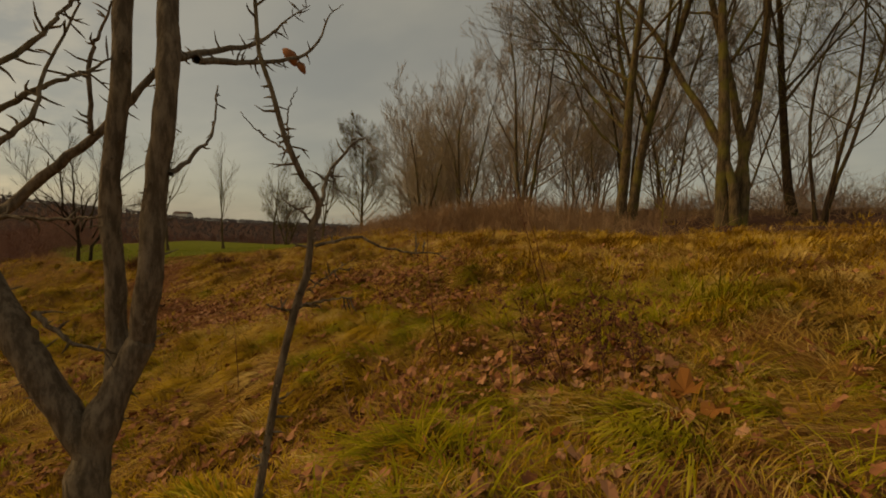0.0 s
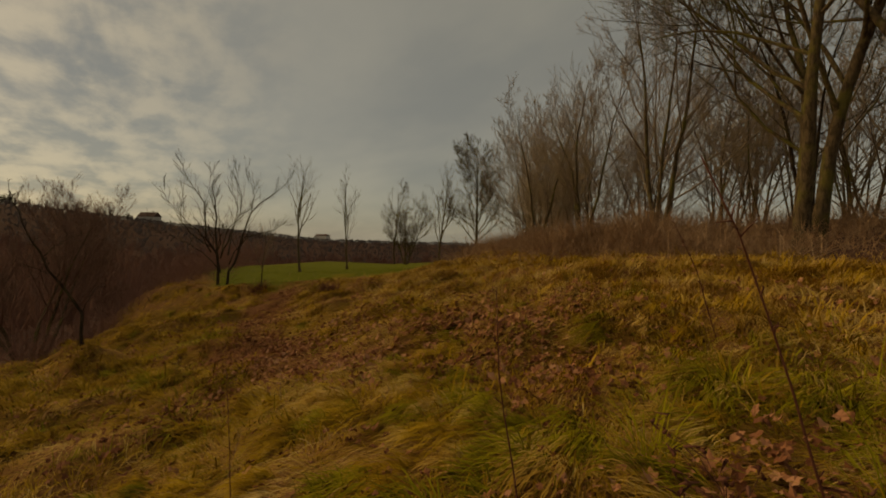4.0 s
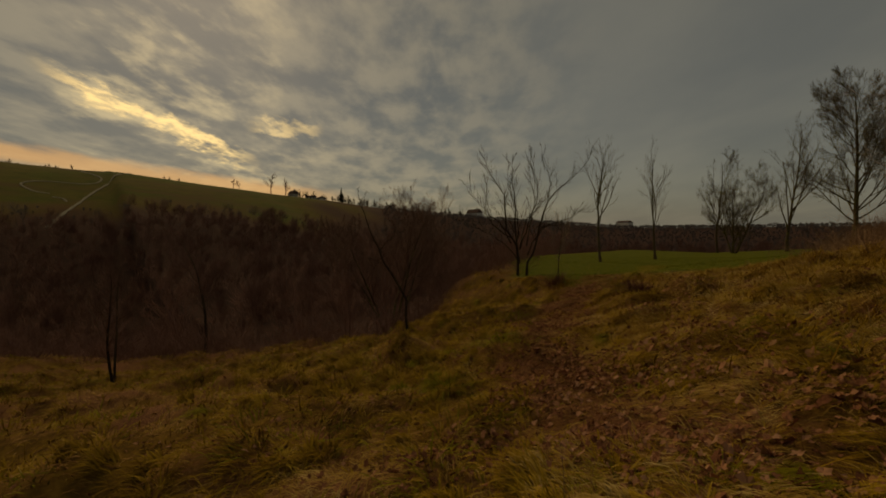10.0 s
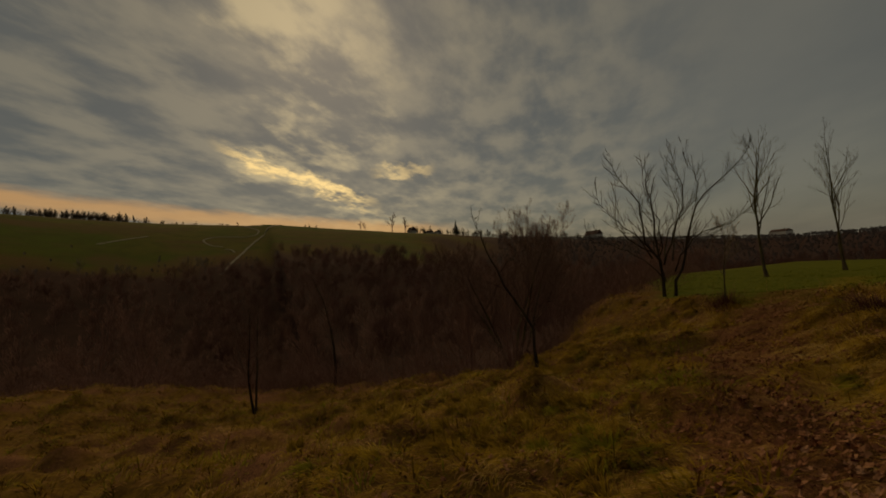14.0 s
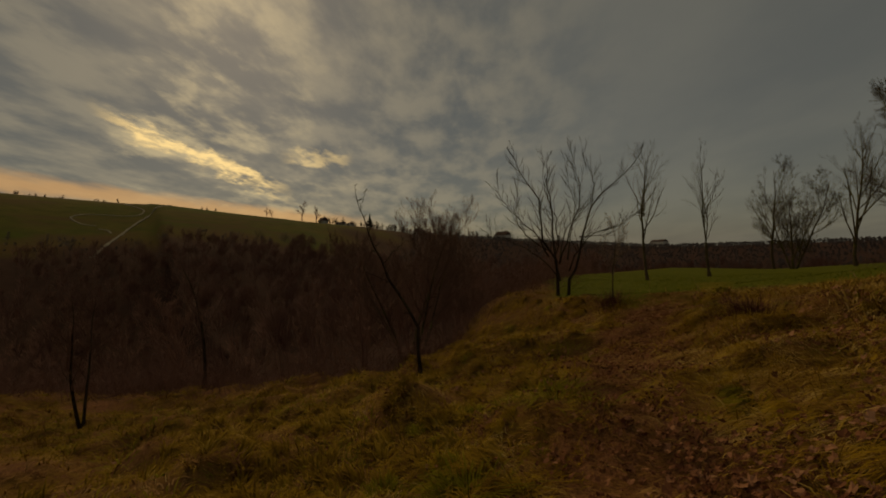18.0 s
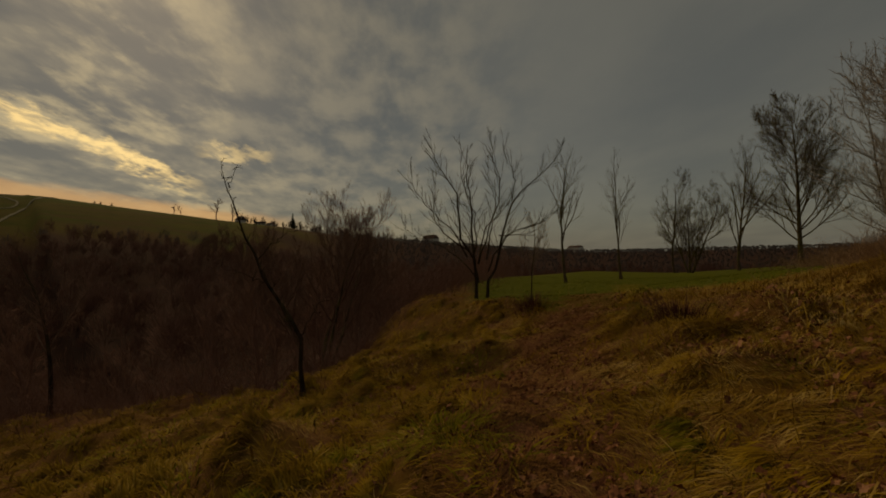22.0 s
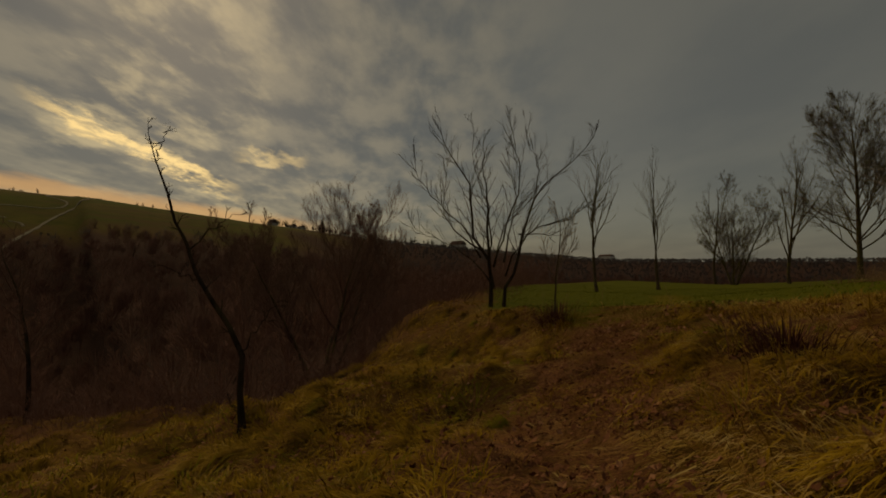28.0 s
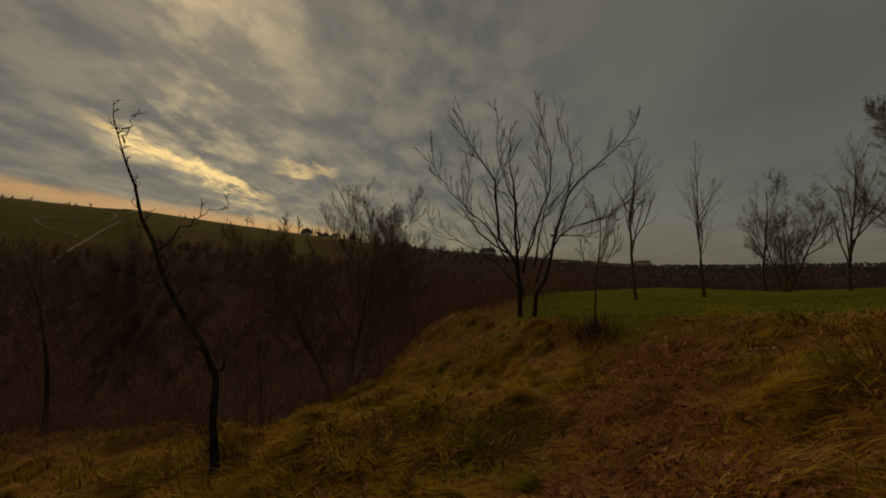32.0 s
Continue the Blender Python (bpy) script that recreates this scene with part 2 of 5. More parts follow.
# Horizon woods: brown paled and greyed, so distance haze sits in the colour.
M_HAZED_WOODS = island_mat("far_wood", [(0.150, 0.116, 0.100), (0.170, 0.134, 0.117), (0.190, 0.152, 0.134)], 0.95)
M_LEAF = island_mat("dead_leaf", [(0.075, 0.027, 0.014), (0.170, 0.064, 0.030), (0.285, 0.118, 0.056), (0.390, 0.182, 0.092), (0.480, 0.262, 0.152)], 0.7)
M_BIGLEAF = island_mat("maple_leaf", [(0.120, 0.042, 0.013), (0.190, 0.070, 0.018), (0.270, 0.108, 0.030)], 0.6)
M_BARK = bark_mat("bark", (0.050, 0.036, 0.021), (0.145, 0.102, 0.058), 0.6)
M_RUSSET = bark_mat("russet_twig", (0.110, 0.062, 0.044), (0.230, 0.132, 0.094), 0.0, 30.0)
M_BARK_DARK = bark_mat("dark_bark", (0.022, 0.015, 0.010), (0.070, 0.046, 0.028), 0.2)
M_TWIG = bark_mat("twig", (0.165, 0.122, 0.084), (0.335, 0.248, 0.168), 0.25, 30.0)
M_THORN = bark_mat("thorn_bark", (0.095, 0.070, 0.047), (0.235, 0.180, 0.125), 0.2, 60.0)
M_BRAMBLE = island_mat("bramble", [(0.150, 0.088, 0.052), (0.250, 0.150, 0.086), (0.350, 0.220, 0.128), (0.450, 0.310, 0.190)], 0.9)
M_WOODS = island_mat("woods", [(0.185, 0.095, 0.068), (0.215, 0.112, 0.081), (0.245, 0.130, 0.095)], 0.95)
M_CONIFER = island_mat("conifer", [(0.010, 0.014, 0.007), (0.022, 0.028, 0.012)], 0.9)

# ---- the lie of the land ----
HUMPS = [(2, 4, 4, 0.01), (0, 10, 4, 0.76), (-2.5, 5, 3, -0.06), (-5, 8, 3, -0.3), (-6.5, 13, 4, 0.21), (-10, 10, 4, 0.32), (-14, 11, 4, -0.70), (-12, 8.8, 2.5, -0.35), (-16, 17, 5, 1.28), (-11, 5, 5, 0.39), (-20, 2, 7, -0.19), (6, 14, 6, -0.51), (-8, 30, 10, -0.41), (-22, 32, 10, 1.66), (-4, 20, 6, 0.42), (0, 23, 5.5, 0.9), (0, -8, 8, 0.5), (-28, -6, 9, 0.8), (-24, -12, 8, 2.0), (-24, 2.5, 4.5, -0.8), (-12.3, 9.2, 1.7, 0.55)]
EDGE_Y = [-60, -12, 0, 5, 8, 10.5, 13, 15, 18, 22, 26, 32, 42, 60, 90]
EDGE_X = [-34, -31, -29, -27.5, -22.6, -17.2, -16.7, -17.3, -19.4, -24, -29, -34, -38, -40, -42]


def lattice(x, y, seed):
    """Smooth value noise in -1..1 on whole coordinates."""
    xi, yi = np.floor(x), np.floor(y)
    fx, fy = x - xi, y - yi
    fx, fy = fx * fx * (3 - 2 * fx), fy * fy * (3 - 2 * fy)

    def h(i, j):
        return np.modf(np.abs(np.sin(i * 127.1 + j * 311.7 + seed * 74.7) * 43758.5453))[0] * 2 - 1
    return (h(xi, yi) * (1 - fx) + h(xi + 1, yi) * fx) * (1 - fy) + (h(xi, yi + 1) * (1 - fx) + h(xi + 1, yi + 1) * fx) * fy


def smooth(a, b, v):
    v = np.clip((v - a) / (b - a), 0, 1)
    return v * v * (3 - 2 * v)


def beyond(x, y):
    """How far a place lies past the rim of the bank, over the ravine."""
    return np.maximum((np.interp(y, EDGE_Y, EDGE_X) - x) * 0.8, (y - 94) * 0.8)


def skyline(x, y):
    yaw = np.degrees(np.arctan2(-x, y))
    return np.interp(yaw, [-180, -60, 0, 24, 33, 50, 61, 71, 83, 93, 105, 118, 150, 180], [3, 1, -0.5, -0.4, -0.25, 1.3, 2.45, 3.95, 5.35, 6.5, 7.1, 8.1, 8, 3])


def land(x, y, bumps=True):
    x, y = np.asarray(x, float), np.asarray(y, float)
    r = np.hypot(x, y)
    xs = np.where(x > 0, 12 * np.tanh(x / 12), 40 * np.tanh(x / 40))
    z = -0.267 + 0.1949 * xs + 0.0545 * 40 * np.tanh(y / 40)
    for a, b, s, h in HUMPS:
        z = z + h * np.exp(-((x - a) ** 2 + (y - b) ** 2) / (2 * s * s))
    # the level lawn behind the fruit tree
    level = smooth(13.2, 16.6, y - 0.12 * (x + 13)) * smooth(-4.5, -9.5, x - 0.15 * (y - 17)) * smooth(80, 60, y)
    green = -0.57 - 0.057 * np.minimum(y - 16.6, 17) - 0.02 * np.maximum(y - 33.6, 0) + 0.06 * np.maximum(x + 24, 0) * smooth(20, 36, y) + 0.085 * np.maximum(x + 15.15, 0) - 0.018 * np.minimum(x + 15.15, 0)
    z = z * (1 - level) + green * level
    if bumps:
        k = smooth(60, 20, r) * (1 - 0.75 * level)
        z = z + k * (0.15 * lattice(x / 1.9, y / 1.9, 1) + (0.20 + 0.18 * smooth(-3, -8, x)) * (1 - 0.85 * smooth(11.5, 14.0, y - 0.28 * (x + 13)) * smooth(-5, -8, x)) * np.maximum(lattice(x / 0.85, y / 0.85, 2), -0.25) * (1 - 0.7 * np.exp(-((x * 0.74 + y * 0.67 - 2.0) / 0.8) ** 2)) + 0.025 * lattice(x / 0.33, y / 0.33, 3))
        z = z + smooth(25, 120, r) * 1.6 * lattice(x / 40, y / 40, 5)
    d = beyond(x, y)
    d = np.where(d > -1.2, (d + 1.2) ** 2 / 4.8, 0) * (d < 1.2) + d * (d >= 1.2)
    z = z - 17 * (1 - np.exp(-d * 0.85 / 17))
    ridge = 1.4 + 430 * np.tan(np.radians(skyline(x, y)))
    f = smooth(70, 430, r) * (d > 0)
    z = z * (1 - f) + ridge * f
    return np.where(r > 430, z - (r - 430) * 0.03, z)


def at(x, y, dz=0.0):
    return Vector((x, y, float(land(x, y)) + dz))


# ---- building blocks ----


def mesh_of(name, verts, faces, mat, smooth_it=True):
    """A mesh from arrays: faces is one array of triangles or of quads, or a list of such arrays."""
    me = bpy.data.meshes.new(name)
    verts = np.asarray(verts, np.float32).reshape(-1, 3)
    groups = faces if isinstance(faces, list) else [faces]
    groups = [np.asarray(f, np.int32) for f in groups if len(f)]
    loops = np.concatenate([f.ravel() for f in groups])
    sizes = np.concatenate([np.full(len(f), f.shape[1], np.int32) for f in groups])
    me.vertices.add(len(verts))
    me.vertices.foreach_set("co", verts.ravel())
    me.loops.add(len(loops))
    me.loops.foreach_set("vertex_index", loops)
    me.polygons.add(len(sizes))
    me.polygons.foreach_set("loop_start", np.r_[0, np.cumsum(sizes)[:-1]].astype(np.int32))
    me.polygons.foreach_set("loop_total", sizes)
    me.polygons.foreach_set("use_smooth", np.full(len(sizes), smooth_it))
    me.materials.append(mat)
    me.update(calc_edges=True)
    me.validate()
    return me


def part(name, me, parent, label=""):
    ob = new(name, me)
    ob.parent = parent
    return tagged(ob, label) if label else ob


class Tubes:
    """Gathers tapered round branches into one mesh."""

    def __init__(self):
        self.v, self.q, self.t, self.n = [], [], [], 0
        self.cones = []

    def cone(self, foot, tip, r):
        """A twig: a thin three-sided spike."""
        self.cones.append((*foot, *tip, r))

    def add(self, pts, radii, sides):
        pts = np.asarray(pts, float)
        radii = np.asarray(radii, float)
        tan = np.gradient(pts, axis=0)
        tan /= np.linalg.norm(tan, axis=1)[:, None] + 1e-9
        ref = np.array([1.0, 0, 0]) if abs(tan[0][0]) < 0.8 else np.array([0, 1.0, 0])
        u = np.cross(tan, ref)
        u /= np.linalg.norm(u, axis=1)[:, None] + 1e-9
        w = np.cross(tan, u)
        a = np.arange(sides) * 2 * np.pi / sides
        ring = pts[:, None] + radii[:, None, None] * (u[:, None] * np.cos(a)[None, :, None] + w[:, None] * np.sin(a)[None, :, None])
        self.v.append(ring.reshape(-1, 3))
        m = len(pts)
        i = np.arange(m - 1)[:, None] * sides
        j = np.arange(sides)[None]
        k = (j + 1) % sides
        self.q.append(np.stack([i + j, i + k, i + sides + k, i + sides + j], -1).reshape(-1, 4) + self.n)
        top = (m - 1) * sides
        if sides > 2:
            self.t.append(np.array([[top, top + c, top + c + 1] for c in range(1, sides - 1)]) + self.n)
        self.n += m * sides

    def mesh(self, name, mat):
        if self.cones:
            c = np.array(self.cones)
            a, b, r = c[:, :3], c[:, 3:6], c[:, 6:]
            d = (b - a) / (np.linalg.norm(b - a, axis=1)[:, None] + 1e-9)
            u = np.cross(d, [0.31, 0.77, 0.55])
            u /= np.linalg.norm(u, axis=1)[:, None] + 1e-9
            w = np.cross(d, u)
            self.v.append(np.stack([a + u * r, a - (u * 0.5 - w * 0.87) * r, a - (u * 0.5 + w * 0.87) * r, b], 1).reshape(-1, 3))
            k = np.arange(len(c))[:, None] * 4 + self.n
            self.t += [k + [[0, 1, 3]], k + [[1, 2, 3]], k + [[2, 0, 3]]]
            self.n += 4 * len(c)
            self.cones = []
        return mesh_of(name, np.concatenate(self.v), [np.concatenate(self.q), np.concatenate(self.t)], mat)


def unit(v):
    v = np.asarray(v, float)
    return v / (np.linalg.norm(v) + 1e-9)


def wander(rng, p, d, length, n, bend, up):
    """A branch's line: n steps from p along d, bending at random and towards the light."""
    pts = [np.array(p, float)]
    d = unit(d)
    for _ in range(n):
        d = unit(d + rng.normal(0, bend, 3) + np.array([0, 0, up]))
        pts.append(pts[-1] + d * length / n)
    return np.array(pts), d


def aside(rng, d, angle):
    """A direction that leaves d by that angle, to a random side."""
    d = unit(d)
    s = unit(np.cross(d, rng.normal(0, 1, 3)))
    return unit(d * math.cos(angle) + s * math.sin(angle))


def bough(rng, tubes, p, d, length, r, level, spec):
    """A branch with all that grows on it."""
    depth, counts, ratio, spread, bend, up, sides = (spec[k] for k in ("depth", "counts", "ratio", "spread", "bend", "up", "sides"))
    if level >= depth and "cone" in spec:
        tubes.cone(p, np.asarray(p) + (unit(d) + np.array([0, 0, 0.12])) * length, max(r * 0.7, spec["cone"]))
        return None
    n = (7, 6, 5, 3, 2)[min(level, 4)]
    pts, _ = wander(rng, p, d, length, n, bend, up[min(level, len(up) - 1)])
    end = max(r * 0.28, spec.get("tip", 0.002))
    rad = np.linspace(r, end, n + 1)
    tubes.add(pts, rad, sides[min(level, len(sides) - 1)])
    if level >= depth:
        return pts
    c = counts[min(level, len(counts) - 1)]
    start = spec.get("start", 0.25)
    for i in range(c):
        f = start + (1 - start) * (i + rng.uniform(0.2, 0.9)) / c
        f = min(f, 0.98)
        x = f * n
        k = int(x)
        q = pts[k] * (1 - (x - k)) + pts[min(k + 1, n)] * (x - k)
        rr = max(np.interp(x, np.arange(n + 1), rad) * rng.uniform(0.45, 0.7), spec.get("tip", 0.002))
        dd = aside(rng, pts[min(k + 1, n)] - pts[k], rng.normal(spread[min(level, len(spread) - 1)], 0.16))
        bough(rng, tubes, q, dd, length * ratio[min(level, len(ratio) - 1)] * rng.uniform(0.7, 1.15) * (1.1 - 0.45 * f), rr, level + 1, spec)
    return pts


def tree(name, base, height, radius, spec, seed, label, mat=None, twig=None, lean=(0, 0), stems=1, bole=0.35, limbs=8, group="", whole=False):
    """A bare tree: an empty at its foot, its trunk or trunks, and its limbs with all their twigs."""
    rng = np.random.default_rng(seed)
    mat, twig = mat or M_BARK, twig or M_TWIG
    root = tagged(new(name), label, "tree", group)
    root.location = base
    root.empty_display_size = 0.1
    crown = Tubes()
    for s in range(stems):
        t = Tubes()
        a = 2 * np.pi * (s + rng.uniform(-0.2, 0.2)) / stems
        out = 0.0 if stems == 1 else spec.get("splay", 0.3) * rng.uniform(0.6, 1.2)
        d = unit((math.cos(a) * out + lean[0], math.sin(a) * out + lean[1], 1))
        foot = np.array([math.cos(a), math.sin(a), 0]) * (0 if stems == 1 else radius * 1.2) - np.array([0, 0, 0.12])
        hh = height * (1 if s == 0 else rng.uniform(0.8, 1.0))
        n = 12
        pts, _ = wander(rng, foot, d, hh, n, 0.07 * spec.get("crook", 1), 0.04)
        rr = radius if stems == 1 else radius * rng.uniform(0.65, 1.0)
        rad = rr * (np.linspace(1, 0.06, n + 1) ** 0.85)
        rad[0] *= 1.35
        t.add(pts, rad, 9)
        part("trunk", t.mesh("trunk", mat), root)
        for i in range(limbs):
            f = bole + (0.97 - bole) * (i + rng.uniform(0.1, 0.9)) / limbs
            x = f * n
            k = int(x)
            q = pts[k] * (1 - (x - k)) + pts[k + 1] * (x - k)
            r = np.interp(x, np.arange(n + 1), rad) * spec.get("limb", 0.62)
            dd = aside(rng, pts[k + 1] - pts[k], rng.normal(spec["spread"][0], 0.14))
            lt = crown if whole else Tubes()
            bough(rng, lt, q, dd, hh * spec["reach"] * rng.uniform(0.75, 1.15) * (1.15 - 0.75 * f), max(r, 0.006), 1, spec)
            if not whole:
                part("limb", lt.mesh("limb", twig), root)
    if whole:
        part("crown", crown.mesh("crown", twig), root)
    return root

# ---- ground ----
TRAIL = [(-3.6, 6.7), (-4.6, 7.4), (-6.8, 9.0), (-8.5, 11.5), (-9.6, 13.8), (-10.7, 16.5), (-12.2, 21), (-16, 29)]


def trail_gap(x, y):
    best = np.full(np.shape(x), 1e9)
    for (ax, ay), (bx, by) in zip(TRAIL, TRAIL[1:]):
        vx, vy = bx - ax, by - ay
        t = np.clip(((x - ax) * vx + (y - ay) * vy) / (vx * vx + vy * vy), 0, 1)
        best = np.minimum(best, np.hypot(x - ax - t * vx, y - ay - t * vy))
    return best


def lawn_mask(x, y):
    near = y - 0.9 * np.maximum(-15 - x, 0) + 0.3 * np.maximum(x + 15, 0) + 0.6 * lattice(x, y, 9)
    return smooth(15.6, 16.7, near) * smooth(-0.2, -1.2, beyond(x, y)) * smooth(-8.4, -9.8, x - 0.12 * (y - 18) + 0.5 * lattice(x / 1.3, y / 1.3, 19))


def axis(lo, hi, step, far, grow):
    a = list(np.arange(lo, hi, step))
    s, v = step, lo
    left = []
    while v > -far:
        s *= grow
        v -= s
        left.append(v)
    s, v = step, hi
    while v < far:
        a.append(v)
        s *= grow
        v += s
    return np.array(left[::-1] + a)


gx, gy = axis(-17, 5, 0.16, 3200, 1.075), axis(-1.5, 18, 0.16, 3200, 1.075)
GX, GY = np.meshgrid(gx, gy)
GZ = land(GX, GY)
ny, nx = GX.shape
idx = np.arange(nx * ny).reshape(ny, nx)
quads = np.stack([idx[:-1, :-1], idx[:-1, 1:], idx[1:, 1:], idx[1:, :-1]], -1).reshape(-1, 4)
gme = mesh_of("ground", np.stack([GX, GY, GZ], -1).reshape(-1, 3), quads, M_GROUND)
fx, fy = GX.ravel(), GY.ravel()
fr, fyaw, fd = np.hypot(fx, fy), np.degrees(np.arctan2(-fx, fy)), beyond(fx, fy)
field = smooth(225, 260, fr + 25 * lattice(fx / 30, fy / 30, 4)) * smooth(66, 78, fyaw + 5 * lattice(fx / 25, fy / 25, 6)) * smooth(170, 140, fyaw)
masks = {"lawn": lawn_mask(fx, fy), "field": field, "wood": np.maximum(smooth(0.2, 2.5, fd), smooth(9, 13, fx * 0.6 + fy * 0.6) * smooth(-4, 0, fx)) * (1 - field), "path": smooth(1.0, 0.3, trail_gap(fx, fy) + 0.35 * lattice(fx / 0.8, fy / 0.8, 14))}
for k, v in masks.items():
    gme.attributes.new(k, "FLOAT", "POINT").data.foreach_set("value", np.asarray(v, np.float32))
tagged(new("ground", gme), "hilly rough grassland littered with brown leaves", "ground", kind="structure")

# ---- bare trees on the bank and the lawn ----
YOUNG = dict(depth=3, counts=[8, 5, 4], ratio=[0.5, 0.55, 0.5], spread=[0.55, 0.6, 0.6], bend=0.10, up=[0.05, 0.13, 0.10, 0.08], sides=[6, 5, 4, 3], reach=0.42, tip=0.004, splay=0.35)
APPLE = dict(depth=4, counts=[7, 6, 5, 3], ratio=[0.5, 0.55, 0.5, 0.45], spread=[0.75, 0.7, 0.75, 0.7], bend=0.12, up=[0.03, 0.10, 0.15, 0.14], sides=[7, 6, 4, 3, 3], reach=0.55, tip=0.005, splay=0.45, start=0.2)
OLD = dict(depth=4, counts=[8, 7, 5, 4], ratio=[0.5, 0.5, 0.5, 0.45], spread=[0.75, 0.75, 0.7, 0.7], bend=0.12, up=[0.02, 0.06, 0.06, 0.05], sides=[8, 6, 4, 3, 3], reach=0.46, tip=0.006, splay=0.12)
TWIGGY = dict(depth=4, cone=0.010, counts=[7, 5, 4, 5], ratio=[0.55, 0.5, 0.5, 0.6], spread=[0.55, 0.6, 0.65, 0.7], bend=0.12, up=[0.03, 0.12, 0.10, 0.1], sides=[6, 4, 3, 3, 3], reach=0.5, tip=0.006, splay=0.4)
SCRUB = dict(depth=3, counts=[7, 6, 4], ratio=[0.55, 0.5, 0.5], spread=[0.6, 0.65, 0.7], bend=0.14, up=[0.03, 0.1, 0.08], sides=[6, 4, 3, 3], reach=0.5, tip=0.005, splay=0.45)

def stemmed(name, base, right, lines, radius, spec, seed, label, mat, sprouts=9, reach=1.7, mains=3):
    """A tree of several leaning stems: each a line of (aside, up, ahead) in metres from the foot."""
    rng = np.random.default_rng(seed)
    root = tagged(new(name), label, "tree")
    root.location = base
    longest = 1.0
    r3, f3 = np.array([*right, 0.0]), np.array([-right[1], right[0], 0.0])
    for k, line in enumerate(lines):
        c = np.array([r3 * u + f3 * w + np.array([0, 0, v]) for u, v, w in line])
        t = np.linspace(0, len(c) - 1, 13)
        pts = np.stack([np.interp(t, np.arange(len(c)), c[:, i]) for i in range(3)], 1)
        pts[1:-1] += rng.normal(0, 0.032, (11, 3))
        run = float(np.linalg.norm(np.diff(c, axis=0), axis=1).sum())
        longest = longest if k else run
        rad = radius * (1 if k < mains else 0.55 * min(1.0, 0.25 + run / longest)) * np.linspace(1, 0.06, 13) ** 1.1
        rad[0] *= 1.3
        tb = Tubes()
        tb.add(pts, rad, 8)
        part("stem", tb.mesh("stem", mat), root)
        count = max(2, round(sprouts * min(1.0, run / longest)))
        for i in range(count):
            tw = Tubes()
            x = 12 * (0.22 + 0.76 * (i + rng.uniform(0, 1)) / count)
            j = min(int(x), 11)
            q = pts[j] * (1 - x + j) + pts[j + 1] * (x - j)
            bough(rng, tw, q, aside(rng, pts[j + 1] - pts[j], rng.normal(0.75, 0.2)) + np.array([0, 0, 0.2]), reach * rng.uniform(0.6, 1.2) * (1.2 - 0.75 * x / 12), max(rad[j] * 0.4, 0.006), 2, spec)
            part("branch", tw.mesh("branch", mat), root)
    return root


